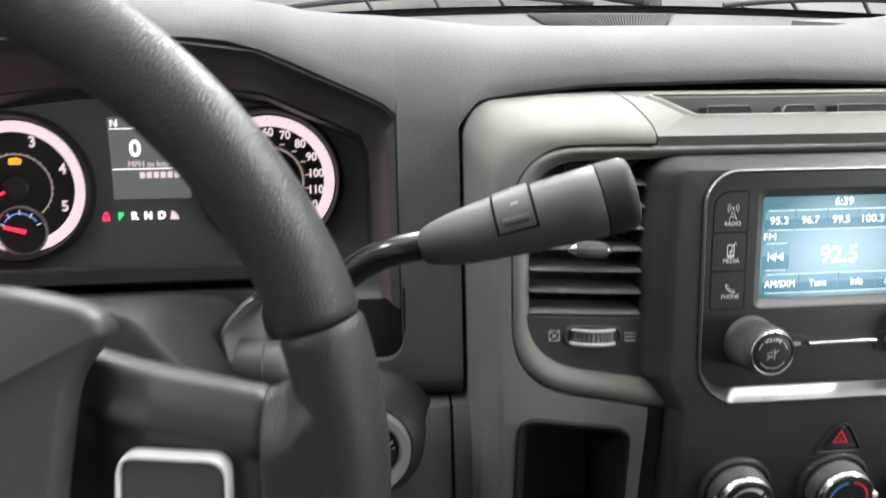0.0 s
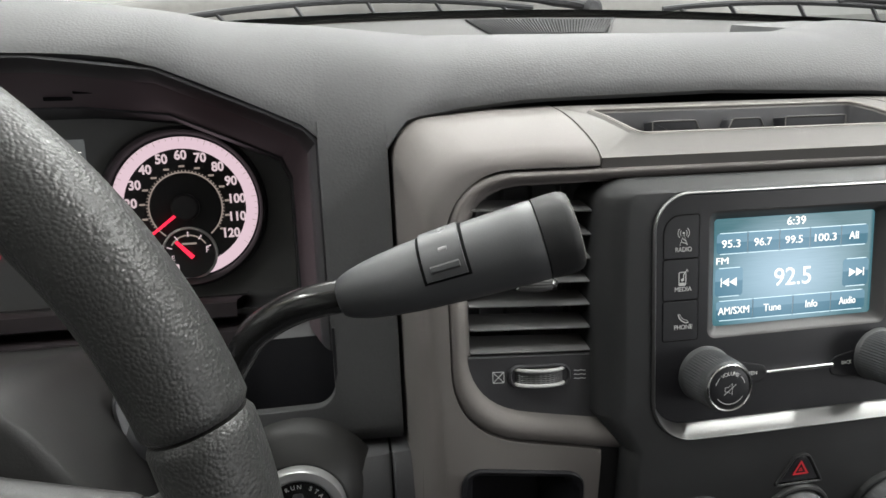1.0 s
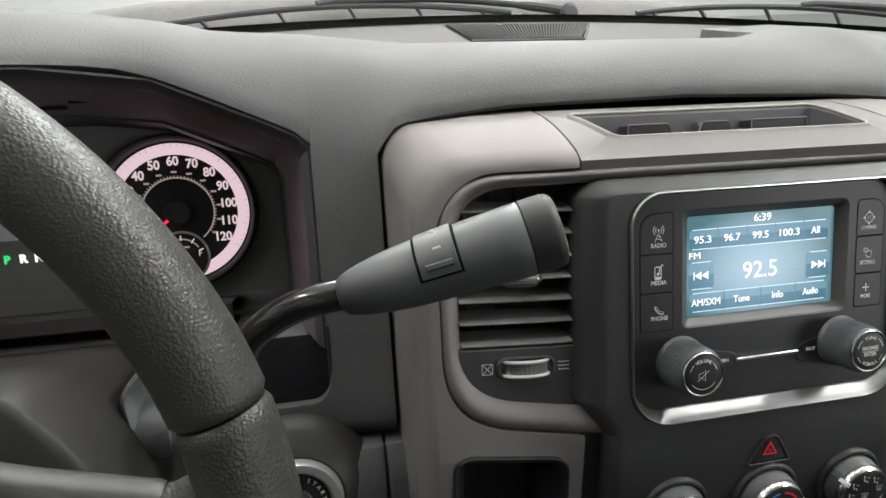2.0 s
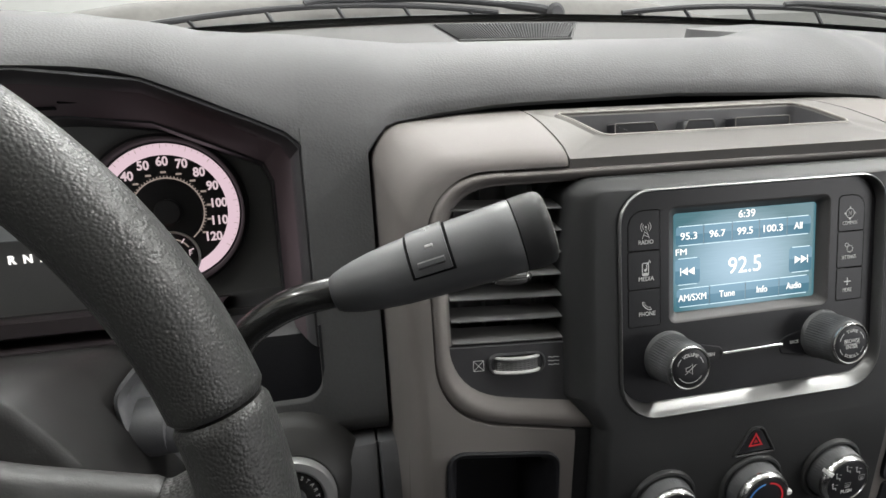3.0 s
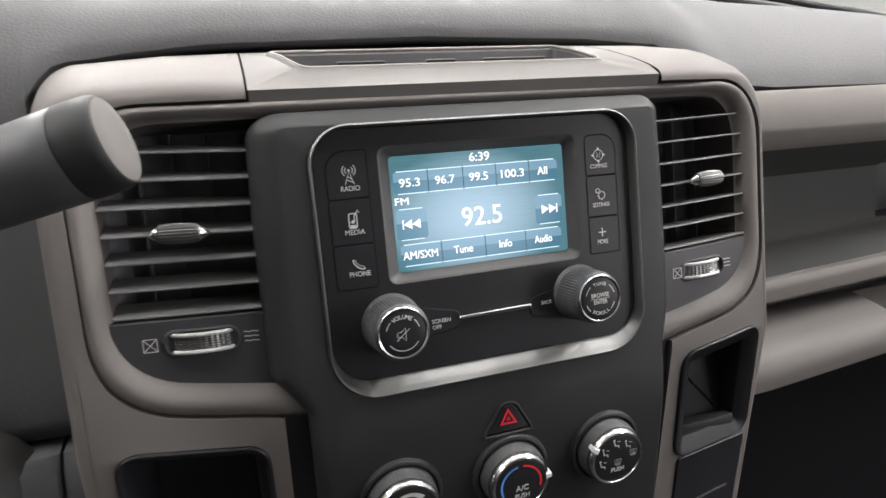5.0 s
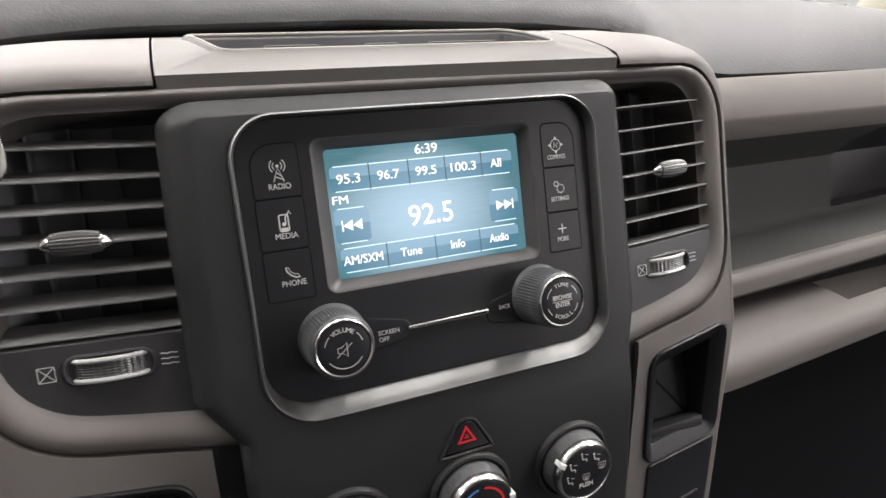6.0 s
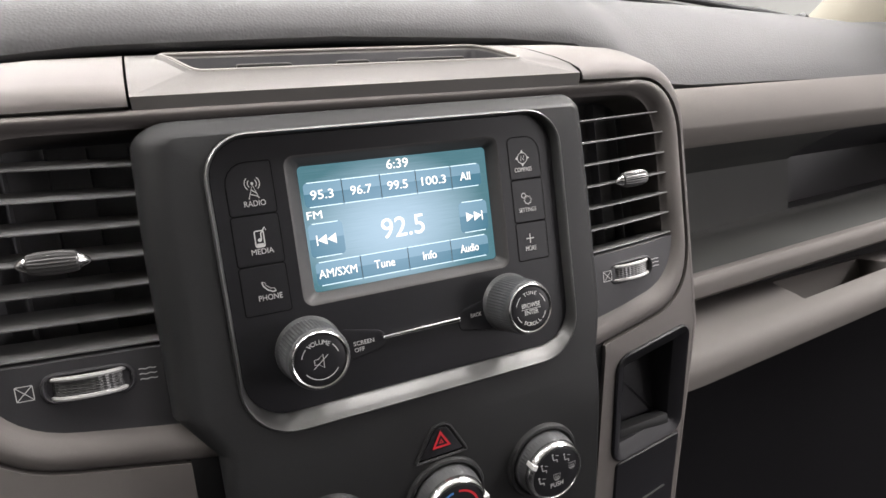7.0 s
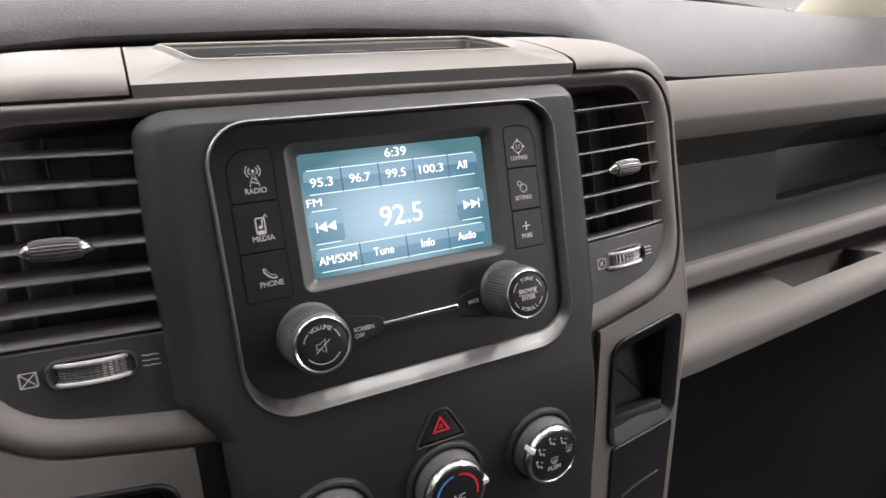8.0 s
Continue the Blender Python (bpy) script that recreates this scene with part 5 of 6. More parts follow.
    part("slot", frame_ring(slot, inset(slot, 0.0026), y + 0.0004, y - 0.0014, y + 0.0016, y + 0.006), BLACK, foot)
    part("slot_well", poly(inset(slot, 0.0024), y + 0.0012), DUCT, foot)
    prof = []
    for k in range(33):
        a = math.pi * k / 32
        prof.append((wx - 0.0146 * math.cos(a), y + 0.0030 - 0.0066 * math.sin(a) - (0.0003 if k % 2 else 0.0)))
    levels = [(-0.0046, 0.0006), (-0.0040, 0.0)] + [(-0.0036 + 0.0012 * j + h, d) for j in range(6) for h, d in ((0.0, 0.0), (0.0003, -0.0004), (0.0009, -0.0004))] + [(0.0040, 0.0), (0.0046, 0.0006)]
    wheel = part("thumbwheel", loft([[(px, py + d, zw + h) for px, py in prof] for h, d in levels], True, True, closed=False), WHEELMETAL, v, "dark knurled metal thumbwheel with chrome edges", smooth=20)
    for h in (-0.0044, 0.0044):
        # pale silver paint stands in for bright reflections on chrome
        part("chrome_edge", tube([(px, py - 0.0006, zw + h) for px, py in prof], 0.0011, 8), SILVERPAINT, wheel, "chrome edge, its bright reflections painted as pale silver")
    for kind, ix in (("closed", wx - 0.0243 if side < 0 else 0.1345), ("waves", wx + 0.0236 if side < 0 else 0.1778)):
        icon(kind, ix, zw + 0.0002, bow(ix) + 0.0060, foot)
    for o in v.children_recursive:
        if o.name.split(".")[0] != "duct":
            o.data.transform(Matrix(((1, 0, 0, 0), (0, 1, 0, 0), (shear, 0, 1, 0), (0, 0, 0, 1))))


air_vent(-0.1900, -0.1180, -1, 0.0418, 0.0134, 0.0, -0.1584, -0.050, 0.0052)
air_vent(0.1225, 0.1945, 1, 0.0420, 0.0136, 0.0038, 0.1592, 0.032, 0.0004)

# ---- instrument cluster ----
cluster = thing("instrument_cluster", (-0.481, 0.19, -0.045), "black instrument cluster with two lit round gauges and a small display", "instrument cluster")
HOOD = [(-0.690, -0.047), (-0.690, 0.070), (-0.683, 0.0885), (-0.600, 0.1310), (-0.530, 0.1405), (-0.430, 0.1405), (-0.363, 0.1320), (-0.300, 0.1045), (-0.2790, 0.0942), (-0.2722, 0.0868), (-0.2722, -0.047)]
DEEP = [(-0.664, -0.040), (-0.664, 0.060), (-0.656, 0.078), (-0.592, 0.107), (-0.530, 0.1140), (-0.430, 0.1140), (-0.376, 0.1080), (-0.318, 0.0820), (-0.3045, 0.0755), (-0.2985, 0.0600), (-0.2985, -0.040)]


def hood_row(u, y, grow=0.0):
    return [(a + (c - a) * u, y, b + (d - b) * u + grow) for (a, b), (c, d) in zip(HOOD, DEEP)]


bm = grid([hood_row(-0.30, 0.100), hood_row(-0.03, 0.084), hood_row(0.0, 0.0795), hood_row(0.06, 0.0790), hood_row(0.20, 0.0850), hood_row(0.29, 0.094)])
part("hood_edge", bm, BLACK, cluster, "black edge of the gauge hood", smooth=30)
bm = grid([hood_row(0.29, 0.094), hood_row(0.32, 0.0955), hood_row(0.80, 0.146), hood_row(0.84, 0.150)])
part("hood_wall", bm, PLUM, cluster, "plum-grey inner wall of the hood", smooth=30)
bm = grid([hood_row(0.84, 0.150), hood_row(0.90, 0.151), hood_row(1.0, 0.172), hood_row(1.03, 0.192)])
part("inner_frame", bm, BLACK, cluster, smooth=30)
for sx, sy, sz in ((-0.4153, 0.1223, 0.1240), (-0.4375, 0.1333, 0.1212)):
    part("hood_slot", box(sx - 0.0085, sx + 0.0085, sy - 0.0016, sy + 0.0016, sz - 0.0006, sz + 0.002, 0.0005), GAPBLACK, cluster, "short black slot")
part("backplate", box(-0.68, -0.285, 0.191, 0.198, -0.048, 0.125), GLAREPLATE, cluster, "charcoal gauge plate, lightened for glare on its cover")
bm = grid([[(x, y, z) for x in np.linspace(-0.69, -0.335, 6)] for y, z in ((0.1935, -0.024), (0.190, -0.0285), (0.140, -0.0185), (0.116, -0.0160), (0.1125, -0.0170), (0.1120, -0.0265), (0.116, -0.0285), (0.150, -0.034))])
part("ledge", bm, SHADEPLUM, cluster, "plum-grey ledge below the gauges", smooth=40)
bm = grid([[(x, y, z) for x in np.linspace(-0.69, -0.335, 6)] for y, z in ((0.150, -0.0350), (0.1165, -0.0350), (0.1125, -0.0370), (0.110, -0.060), (0.106, -0.100), (0.100, -0.160))])
part("column_surround", bm, SHADEPLUM, cluster, "plum-grey plate round the steering column, darkened for shade", smooth=40)
part("gap_back", box(-0.69, -0.30, 0.148, 0.152, -0.06, -0.030), VOID, cluster)


def gauge(cx, cz, r, marks, a_of, needle, sub):
    y = 0.1900
    well = part("gauge", lathe([(r + 0.0075, -0.0015), (r + 0.0072, 0.010), (r + 0.0050, 0.0125), (r + 0.0030, 0.010), (r + 0.0012, 0.0015)], (cx, 0.191, cz), 72, caps=False), BLACK, cluster, "round gauge with a lit pale pink ring")
    part("dial", disc(cx, cz, r + 0.003, y, 64), VOID, well, "black dial")
    part("lit_ring", stroke(arc(cx, cz, r - 0.0046, 358, 0, 110), 0.0090, y - 0.0006, closed=True), RIMLIT, well, "lit pale pink ring")
    part("inner_ring", stroke(arc(cx, cz, r * 0.50, 232, -52, 70), 0.0011, y - 0.0004), DIMLIT, well)
    for k in range(len(marks) * 4 - 3):
        a = a_of(k / 4)
        c, s = math.cos(radians(a)), math.sin(radians(a))
        w = 0.0034 if k % 4 == 0 else 0.0018
        bm = stroke([(cx + (r - 0.0005) * c, cz + (r - 0.0005) * s), (cx + (r - 0.0005 - w) * c, cz + (r - 0.0005 - w) * s)], 0.0004, y - 0.0009)
        part("tick", bm, DIMLIT, well)
        q = r * 0.50
        bm = stroke([(cx + q * c, cz + q * s), (cx + (q + 0.0018) * c, cz + (q + 0.0018) * s)], 0.0009, y - 0.0008)
        part("tick", bm, DIMLIT, well)
    for k, s in enumerate(marks):
        a = radians(a_of(k))
        q = 0.0398 if len(s) < 3 else 0.0386
        text(s, cx + q * math.cos(a), y - 0.0008, cz + q * math.sin(a), 0.0098 if len(marks) > 8 else 0.0125, NUMLIT, well, "number", squeeze=0.92, bold=0.0003)
        if len(marks) > 8:
            q = r * 0.585
            part("small_number", poly(rrect(cx + q * math.cos(a) - 0.0022, cz + q * math.sin(a) - 0.0008, cx + q * math.cos(a) + 0.0022, cz + q * math.sin(a) + 0.0008, 0.0004, 2), y - 0.0006), DIMLIT, well)
    c, s = math.cos(radians(needle)), math.sin(radians(needle))
    hub = part("needle_hub", lathe([(0.0105, 0), (0.0105, 0.003), (0.0090, 0.0045)], (cx, y, cz), 32), BLACK, well)
    part("needle", plate([(cx + q * c - p * s, cz + q * s + p * c) for q, p in ((0.009, -0.0011), (r - 0.012, -0.0009), (r - 0.012, 0.0009), (0.009, 0.0011))], y - 0.0035, y - 0.0025, 0.0002, 1), NEEDLE, well, "lit red needle")
    # small gauge let into the foot of the dial
    sx, sz, sr = cx - 0.0005, cz - 0.0362, 0.0203
    sm = part("small_gauge", lathe([(sr + 0.0008, 0), (sr + 0.0006, 0.0016), (sr - 0.0006, 0.0020), (sr - 0.0012, 0.0012)], (sx, y, sz), 48, caps=False), RING, well, "small gauge with a thin silver ring")
    part("small_dial", disc(sx, sz, sr - 0.001, y - 0.0010, 40), VOID, sm)
    part("small_scale", stroke(arc(sx, sz, sr * 0.72, 150, 30, 16), 0.0011, y - 0.0014), BLUELIT if sub == "temp" else DIMLIT, sm)
    for a in (160, 125, 90, 55, 20):
        c, s = math.cos(radians(a)), math.sin(radians(a))
        part("small_tick", stroke([(sx + sr * 0.66 * c, sz + sr * 0.66 * s), (sx + sr * 0.86 * c, sz + sr * 0.86 * s)], 0.0009, y - 0.0016), NUMLIT, sm)
    if sub == "fuel":
        text("E", sx - 0.0125, y - 0.0016, sz - 0.0030, 0.0058, NUMLIT, sm, "letter")
        text("F", sx + 0.0135, y - 0.0016, sz + 0.0020, 0.0058, NUMLIT, sm, "letter")
        part("small_print", poly(rrect(sx - 0.005, sz + 0.0072, sx + 0.006, sz + 0.0088, 0.0003, 1), y - 0.0016), DIMLIT, sm)
        part("pump_symbol", poly(rrect(sx - 0.0115, sz - 0.0115, sx - 0.0085, sz - 0.0075, 0.0005, 2), y - 0.0016), NUMLIT, sm)
    a = radians(132 if sub == "fuel" else 165)
    part("small_needle", plate([(sx + q * math.cos(a) - p * math.sin(a), sz + 0.000 + q * math.sin(a) + p * math.cos(a)) for q, p in ((-0.004, -0.0017), (0.0135, -0.0012), (0.0135, 0.0012), (-0.004, 0.0017))], y - 0.0032, y - 0.0022, 0.0002, 1), NEEDLE, sm, "lit red needle")
    return well


gauge(-0.3797, 0.0440, 0.0540, [str(10 * k) for k in range(13)], lambda k: 215 - 20.8 * k, 217, "fuel")
rev = gauge(-0.5858, 0.0425, 0.0545, [str(k) for k in range(7)], lambda k: 205 - 46 * k, 202, "temp")
part("engine_symbol", plate(rpoly([(-0.5905, 0.0612), (-0.5812, 0.0612), (-0.5798, 0.0650), (-0.5840, 0.0672), (-0.5905, 0.0662)], 0.001, 2), 0.1890, 0.1896, 0.0001, 1), AMBERLIT, rev, "lit amber engine symbol")
lcd = part("information_display", plate(rrect(-0.5100, 0.0305, -0.4470, 0.0985, 0.001, 2), 0.1895, 0.192, 0.0004, 1), LCDDARK, cluster, "grey information display with white print")
text("0", -0.4890, 0.1888, 0.0720, 0.0190, WHITELIT, lcd, "number", bold=0.0004)
text("N", -0.5045, 0.1888, 0.0930, 0.0085, WHITELIT, lcd, "letter")
text("MPH to km/h", -0.4775, 0.1888, 0.0593, 0.0075, NUMLIT, lcd, "lettering", squeeze=0.9)
part("display_line", poly(rrect(-0.5085, 0.0552, -0.4490, 0.0560, 0.0001, 1), 0.1888), WHITELIT, lcd)
part("display_line", poly(rrect(-0.5085, 0.0885, -0.4490, 0.0892, 0.0001, 1), 0.1888), WHITELIT, lcd)
for k in range(6):
    part("small_print", poly(rrect(-0.4870 + 0.0056 * k, 0.0478, -0.4828 + 0.0056 * k, 0.0530, 0.0004, 1), 0.1888), NUMLIT, lcd)
part("belt_symbol", poly(rpoly([(-0.5215, 0.0125), (-0.5145, 0.0125), (-0.5160, 0.0190), (-0.5180, 0.0205), (-0.5200, 0.0190)], 0.001, 2), 0.1900), REDLIT, cluster, "lit red belt symbol")
for k, (s, m) in enumerate((("P", GREENLIT), ("R", WHITELIT), ("N", WHITELIT), ("D", WHITELIT))):
    text(s, -0.5060 + 0.0112 * k, 0.1900, 0.0160, 0.0086, m, cluster, "gear_letter", bold=0.0004)
part("belt_symbol", poly(rpoly([(-0.4660, 0.0125), (-0.4580, 0.0125), (-0.4600, 0.0175), (-0.4640, 0.0205)], 0.001, 2), 0.1900), NUMLIT, cluster, "small pale tell-tale")

# ---- steering column and shift lever ----
column = thing("steering_column", (-0.481, 0.10, -0.09), "dark grey plastic steering column shroud", "steering column")
SHROUD = [(-0.605, -0.150), (-0.598, -0.052), (-0.575, -0.018), (-0.560, -0.0055), (-0.406, -0.0055), (-0.3940, -0.0105), (-0.3810, -0.0255), (-0.3690, -0.0430), (-0.3600, -0.062), (-0.354, -0.150)]
loops = []
for y, drop, grow in ((-0.0860, 0.010, -0.040), (-0.0800, 0.005, -0.022), (-0.0720, 0, -0.0095), (-0.0685, 0, -0.0045), (-0.0665, 0, -0.0008), (-0.0640, 0, 0.0), (-0.030, 0.003, 0.0), (0.02, 0.012, 0.0), (0.118, 0.034, 0.0)):
    loops.append([(x, y, z - drop) for x, z in inset(rpoly(SHROUD, 0.008, 6), -grow)])
part("shroud", loft(loops, cap0=True), SHROUDSKIN, column, smooth=45)
edge = [(-0.3560, -0.0150), (-0.3630, -0.0200), (-0.3735, -0.0330), (-0.3730, -0.0460), (-0.3700, -0.0580), (-0.3690, -0.0720), (-0.3690, -0.1000)]
edge = [(p.x, p.y) for p in (v.to_2d() for v in smooth_path([(x, z, 0) for x, z in edge], 5))]
wide = [(x + 0.0075, z - 0.002) for x, z in edge]
rows = [[(x + 0.003, 0.06, z) for x, z in edge], [(x, -0.0060, z) for x, z in edge], [(x + 0.0008, -0.0105, z) for x, z in edge], [(x + 0.0030, -0.0120, z) for x, z in edge], [(x - 0.0015, -0.0105, z) for x, z in wide], [(x, -0.0060, z) for x, z in wide], [(x + 0.003, 0.05, z) for x, z in wide]]
part("lever_bracket", grid(rows), PANEL, column, "bent plastic fin of the shift lever bracket", smooth=50)
bm = tube([(-0.374, 0.006, -0.0560), (-0.3560, -0.001, -0.0550), (-0.3515, -0.001, -0.0550), (-0.3500, -0.001, -0.0550)], [0.0150, 0.0150, 0.0142, 0.0128], 24)
part("lever_socket", bm, PANEL, column, "round socket of the shift lever", smooth=30)
bm = tube([(-0.352, -0.001, -0.0560), (-0.3430, -0.001, -0.0565), (-0.3370, -0.001, -0.0565), (-0.3340, -0.001, -0.0565)], [0.0135, 0.0135, 0.0105, 0.0050], 24)
part("lever_ball", bm, PANEL, column, "rounded lever root", smooth=60)

lever = thing("gear_shift_lever", (-0.345, 0.004, -0.058), "black column shift lever with a fat soft-touch grip", "gear lever")
stem = smooth_path([(-0.3420, 0.004, -0.0600), (-0.3285, -0.001, -0.0470), (-0.3195, -0.006, -0.0280), (-0.3110, -0.016, -0.0145), (-0.3035, -0.026, -0.0035), (-0.2920, -0.036, 0.0060), (-0.2780, -0.044, 0.0130), (-0.2560, -0.0505, 0.0178)], 6)
part("stem", tube(stem, 0.0074, 20), GLOSS, lever, "gloss black bent stem", smooth=60)
part("collar", tube([(-0.3400, 0.003, -0.0580), (-0.3340, 0.0010, -0.0525)], [0.0115, 0.0105], 24), BEZEL, lever)
G0, G1 = Vector((-0.2625, -0.0500, 0.0156)), Vector((-0.1663, -0.0710, 0.0415))
GRIP = [(0.0, 0.0068), (0.006, 0.0080), (0.03, 0.0094), (0.07, 0.0108), (0.12, 0.0120), (0.20, 0.0134), (0.30, 0.0146), (0.45, 0.0155), (0.60, 0.0162), (0.75, 0.0167), (0.854, 0.0169), (0.859, 0.0164)]
part("grip", tube([G0.lerp(G1, s) for s, r in GRIP], [r for s, r in GRIP], 40), RUBBER, lever, "dark grey soft-touch grip", smooth=50)
CAP = [(0.857, 0.0160), (0.863, 0.0170), (0.92, 0.0172), (0.965, 0.0170), (0.985, 0.0165), (0.996, 0.0156)]
part("end_cap", tube([G0.lerp(G1, s) for s, r in CAP], [r for s, r in CAP], 40), BEZEL, lever, "slightly scuffed dark end cap", smooth=40)
# end face made a paler disc to carry the windows' reflection
FLAT = [(0.990, 0.0152), (1.0, 0.0152), (1.004, 0.0142), (1.005, 0.0080)]
part("end_disc", tube([G0.lerp(G1, s) for s, r in FLAT], [r for s, r in FLAT], 40), TRAYGREY, lever, "flat end disc, pale for the window light on it", smooth=40)
axis = (G1 - G0).normalized()
side_v = axis.cross(Vector((0, 0, 1))).normalized()   # towards the driver
if side_v.y > 0:
    side_v = -side_v
up_v = side_v.cross(axis).normalized()
if up_v.z < 0:
    up_v = -up_v


def on_grip(s, a, off):
    """A point on the grip: s along it, a degrees up from the driver's side, off over its skin."""
    r = float(np.interp(s, [g[0] for g in GRIP], [g[1] for g in GRIP])) + off
    return G0.lerp(G1, s) + side_v * (r * math.cos(radians(a))) + up_v * (r * math.sin(radians(a)))


def patch(s0, s1, a0, a1, off, base=-0.001):
    ss, aa = np.linspace(s0, s1, 8), np.linspace(a0, a1, 14)
    rows = [[on_grip(s0 - 0.004, a, base) for a in aa]] + [[on_grip(s, a, off) for a in aa] for s in ss] + [[on_grip(s1 + 0.004, a, base) for a in aa]]
    rows = [[on_grip(float(np.clip(s0 + (s1 - s0) * (i - 1) / 7, s0, s1)), a0 - 3, base)] + r + [on_grip(float(np.clip(s0 + (s1 - s0) * (i - 1) / 7, s0, s1)), a1 + 3, base)] for i, r in enumerate(rows)]
    return grid(rows)


part("button_gap", patch(0.374, 0.566, -10, 112, 0.00020), GAPBLACK, lever)
btn = part("rocker_button", patch(0.388, 0.552, -5, 108, 0.0011), RUBBER, lever, "rocker button with plus and minus marks", smooth=40)
for s0, s1, a0, a1 in ((0.464, 0.496, 34, 37), (0.415, 0.530, 7, 13)):
    part("minus_mark" if a0 > 20 else "ridge", patch(s0, s1, a0, a1, 0.0014 if a0 > 20 else 0.0022, 0.0008), FAINTPRINT if a0 > 20 else RUBBER, btn)
for s0, s1, a0, a1 in ((0.457, 0.503, 76, 79), (0.476, 0.484, 70, 85)):
    part("plus_mark", patch(s0, s1, a0, a1, 0.0014, 0.0008), FAINTPRINT, btn)

# ---- steering wheel ----
W = Matrix.Translation((-0.4810, -0.1350, -0.0505)) @ pose(0, 0, 0, -5.5)
wheel = thing("steering_wheel", (0, 0, 0), "black leather-grained steering wheel with a padded hub", "steering wheel", turn=W)


def wpart(name, bm, material, parent, label="", smooth=45):
    bm.transform(W)
    return part(name, bm, material, parent, label, smooth)


W2 = Matrix.Translation((-0.4808, -0.1375, -0.0503)) @ pose(0, 0, 0, -1.6)


def moved(bm):
    """The rim stands a little steeper than the hub."""
    bm.transform(W.inverted() @ W2)
    return bm


def rim_bm(a0, a1, n):
    loops = []
    for k in range(n + 1):
        u = k / n
        a = radians(a0 + (a1 - a0) * u)
        edge = min(u, 1 - u) * n * (a1 - a0) / n
        r = 0.0151 - 0.0014 * max(0, 1 - edge / 0.7) ** 2
        lp = []
        for j in range(28):
            b = 2 * math.pi * j / 28
            q = 0.1858 + r * math.cos(b)
            lp.append((q * math.cos(a), -r * 1.08 * math.sin(b), q * math.sin(a)))
        loops.append(lp)
    return moved(loft(loops, True, True))


wpart("rim", rim_bm(16.8, 163.2, 220), WHEELSKIN, wheel, "grained black upper rim")
wpart("rim", rim_bm(163.5, 376.5, 300), WHEELSKIN, wheel, "grained black lower rim")
TOPZ = [(0.060, 0.048), (0.100, 0.0450), (0.1118, 0.0410), (0.1205, 0.0384), (0.1382, 0.0338), (0.1526, 0.0300), (0.1600, 0.0290), (0.1660, 0.0315), (0.172, 0.0385), (0.180, 0.0445), (0.186, 0.0480)]
BOTZ = [(0.060, -0.080), (0.110, -0.074), (0.150, -0.068), (0.158, -0.068), (0.166, -0.073), (0.174, -0.086), (0.186, -0.115)]
FRONT = [(0.060, -0.0030), (0.098, -0.0045), (0.107, -0.0100), (0.120, -0.0125), (0.150, -0.0120), (0.158, -0.0125), (0.168, -0.0140), (0.186, -0.0140)]


def spoke_bm(xa, xb, n, sg):
    """A spoke between two distances from the hub: rounded sections set side by side."""
    loops = []
    for k in range(n + 1):
        x = xa + (xb - xa) * k / n
        zt, zb, yf = interp(x, TOPZ), interp(x, BOTZ), interp(x, FRONT)
        edge = min(k, n - k) * (xb - xa) / n
        dip = 0.0012 * max(0, 1 - edge / 0.0015) ** 2
        sink = 0.0045 * ease(x, [(0.150, 1), (0.160, 0)])
        sec = rpoly([(0.016, zt - 0.012), (0.010, zt - dip), (-0.001, zt - 0.0015 - dip), (yf + 0.003 + dip, zt - 0.0110), (yf + dip, zt - 0.0185), (yf + sink + dip, zt - 0.0235), (yf + sink + dip, zb + 0.020), (yf + dip, zb + 0.012), (yf + 0.006, zb + dip), (0.016, zb + dip)], 0.004, 4)
        loops.append([(sg * x, y, z) for y, z in sec])
    return loft(loops, True, True)


for sg in (1, -1):
    spoke = wpart("spoke", spoke_bm(0.060, 0.1570, 40, sg), SPOKESKIN, wheel, "dark grey spoke with a switch pad")
    wpart("spoke_root", moved(spoke_bm(0.1574, 0.1860, 24, sg)), WHEELSKIN, wheel, "grained root of the spoke at the rim")
    pod = [(sg * x, z) for x, z in rpoly([(0.1080, -0.0450), (0.1466, -0.0450), (0.1474, 0.0100), (0.1108, 0.0140)], 0.0075, 6)]
    wpart("pad_frame", frame_ring(pod, inset(pod, 0.0019), -0.0118, -0.0152, -0.0130, -0.009), FRAMESILVER, spoke, "silver rounded frame")
    wpart("switch_pad", plate(inset(pod, 0.0016), -0.0138, -0.009, 0.0018, 3), RUBBER, spoke, "dark grey switch pad")
low = rpoly([(-0.050, -0.060), (0.050, -0.060), (0.034, -0.172), (-0.034, -0.172)], 0.010, 5)
wpart("spoke", plate(low, -0.010, 0.014, 0.006, 4), HUBSKIN, wheel)
half = [(0.055, 0.0720), (0.083, 0.0690), (0.1041, 0.0634), (0.1100, 0.0590), (0.1128, 0.0530), (0.1059, 0.0470), (0.1009, 0.0400), (0.0984, 0.0328), (0.0934, 0.0021), (0.0890, -0.0450), (0.0740, -0.0950)]
hub = rpoly([(0.0, 0.0735)] + half + [(-x, z) for x, z in half[::-1]], 0.0045, 4)
loops = [lift(inset(hub, 0.004), 0.0), lift(hub, -0.0080), lift(hub, -0.0125)]
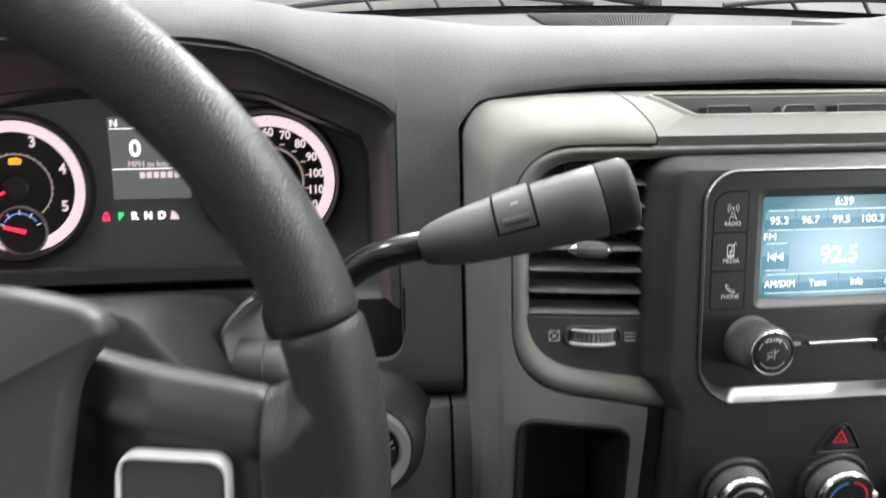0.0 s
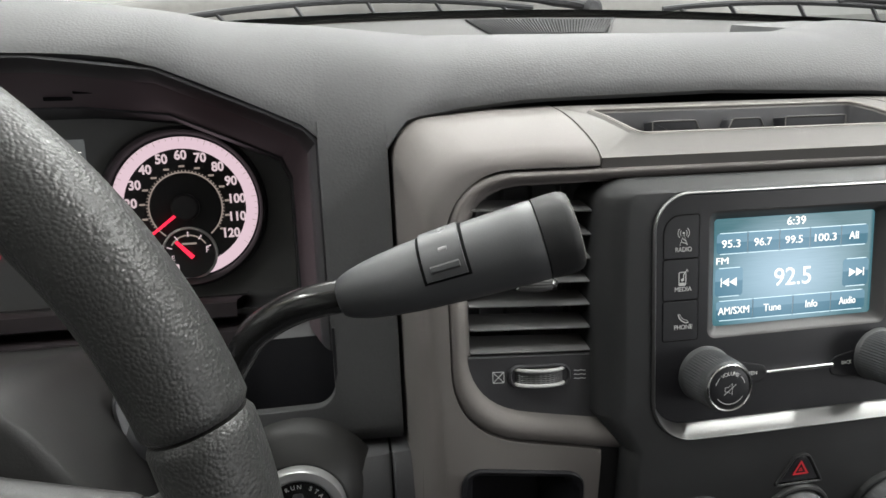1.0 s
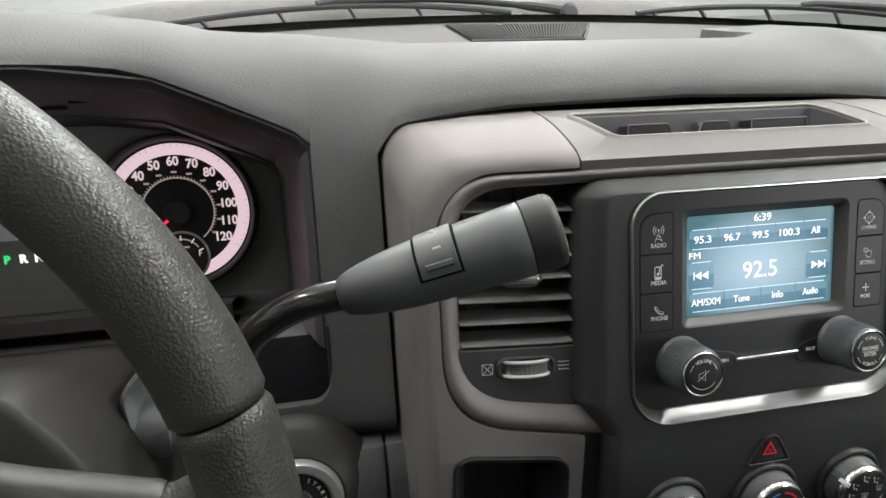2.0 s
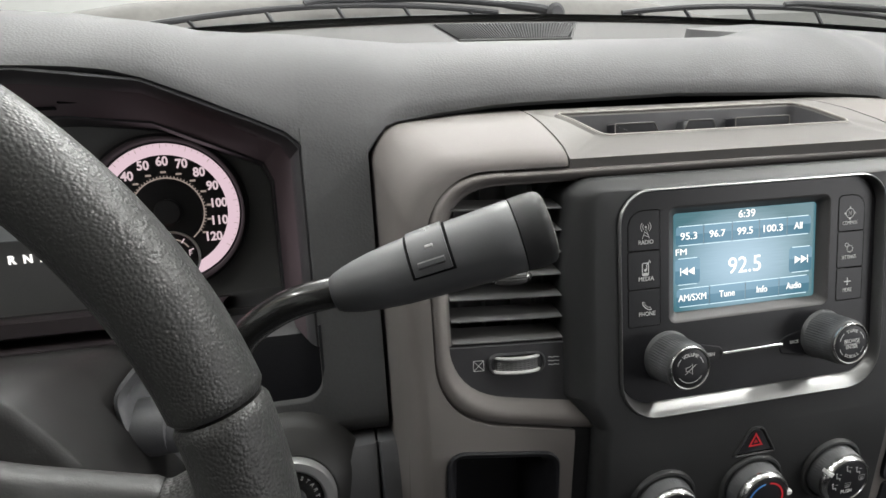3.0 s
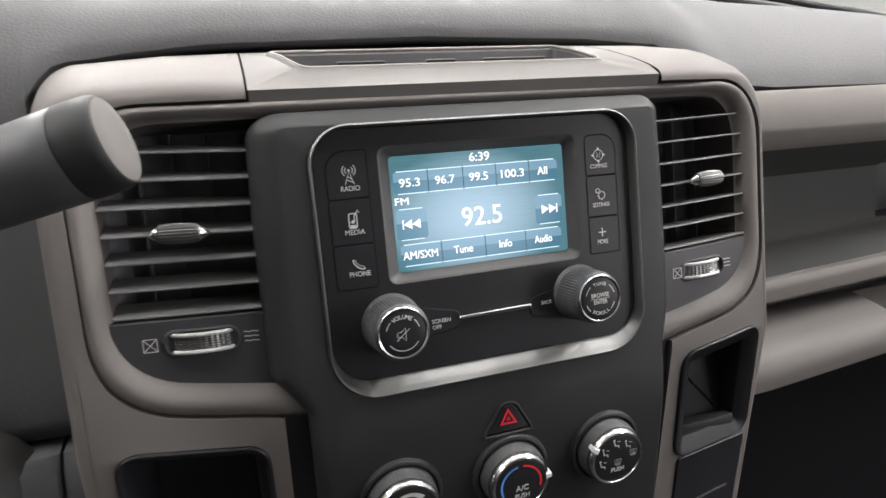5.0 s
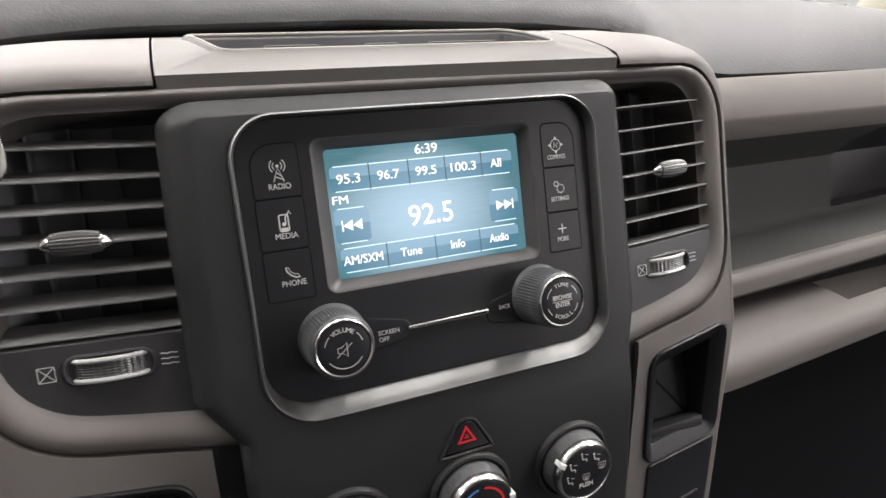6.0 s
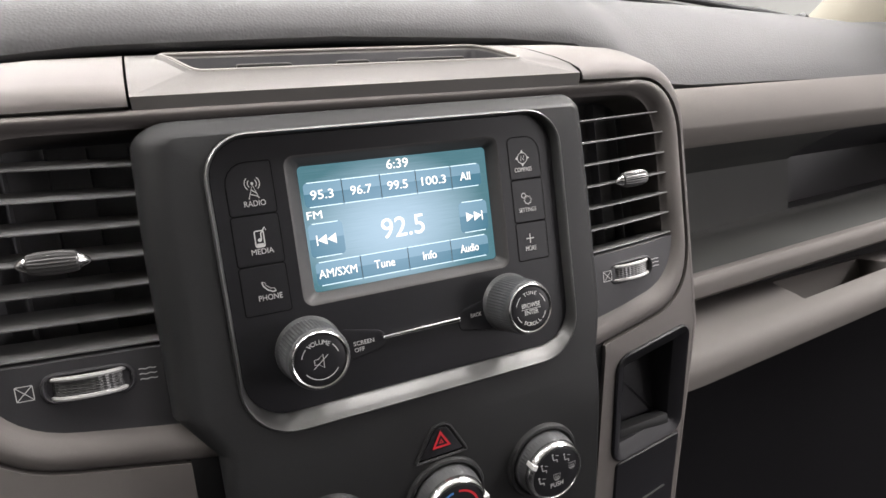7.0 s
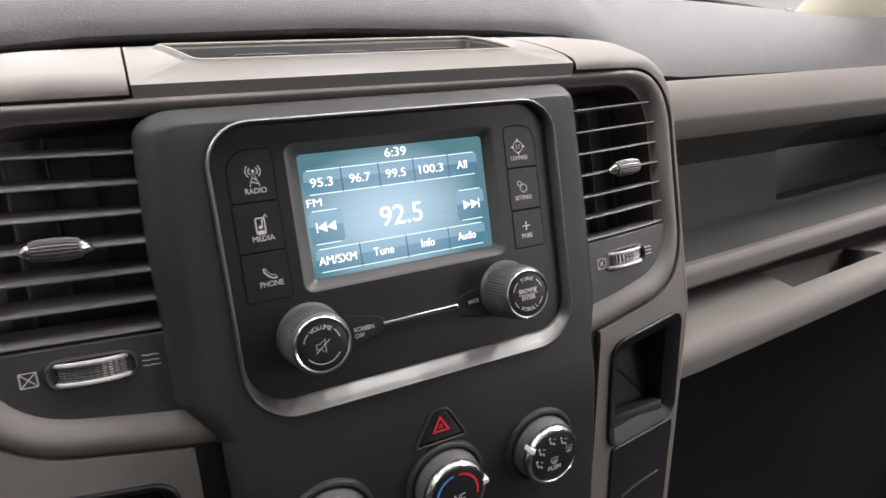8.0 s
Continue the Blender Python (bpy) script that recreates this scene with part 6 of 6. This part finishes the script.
for q in range(10, 91, 10):
    loops.append([(x, -0.0125 - 0.006 * math.sin(radians(q)), z) for x, z in inset(hub, 0.0035 * (1 - math.cos(radians(q))))])
for k in (0.75, 0.5, 0.25):
    loops.append([(x * k, -0.0185 - 0.009 * (1 - k * k), z * k) for x, y, z in loops[11]])
wpart("airbag_cover", loft(loops, True, True), HUBSKIN, wheel, "padded dark grey airbag cover", smooth=60)
wpart("hub_back", plate(rrect(-0.075, -0.075, 0.075, 0.045, 0.02, 6), 0.010, 0.055, 0.005, 3), BLACK, wheel)

# ---- ignition switch ----
IG = (-0.2985, 0.0560, -0.1385)
ign = thing("ignition_switch", IG, "round ignition switch with a grey metal ring and black key barrel", "ignition switch")
# knee plastic repainted dark to hold the shadow round the switch
part("mound", lathe([(0.0520, -0.016), (0.0490, -0.0085), (0.0445, -0.0050), (0.0390, -0.0015), (0.0345, 0.0018), (0.0310, 0.0036), (0.0296, 0.0030)], IG, 64), SPOKESKIN, ign, "flared mound, darkened for the shade round it")
part("ring", lathe([(0.0294, 0.003), (0.0292, 0.0080), (0.0281, 0.0098), (0.0230, 0.0092), (0.0213, 0.0075), (0.0209, 0.002)], IG, 56, caps=False), RING, ign, "grey metal ring")
plug = part("barrel_plate", lathe([(0.0211, 0.001), (0.0206, 0.0050), (0.0168, 0.0058)], IG, 48), GLOSS, ign, "black barrel plate")
part("key_bow", box(IG[0] - 0.0032, IG[0] + 0.0032, IG[1] - 0.017, IG[1] - 0.004, IG[2] - 0.0125, IG[2] + 0.0125, 0.0015), BLACK, ign, "black turning grip")
part("grip_plate", lathe([(0.0100, 0.005), (0.0095, 0.0085), (0.006, 0.0090)], IG, 32), RUBBER, ign)
for ch, a in zip("START", range(62, -8, -14)):
    text(ch, IG[0] + 0.0168 * math.cos(radians(a)), IG[1] - 0.0062, IG[2] + 0.0168 * math.sin(radians(a)), 0.0038, PRINT, plug, "letter", turn=a - 90)
for ch, a in zip("RUN", range(112, 78, -13)):
    text(ch, IG[0] + 0.0168 * math.cos(radians(a)), IG[1] - 0.0062, IG[2] + 0.0168 * math.sin(radians(a)), 0.0038, PRINT, plug, "letter", turn=a - 90)
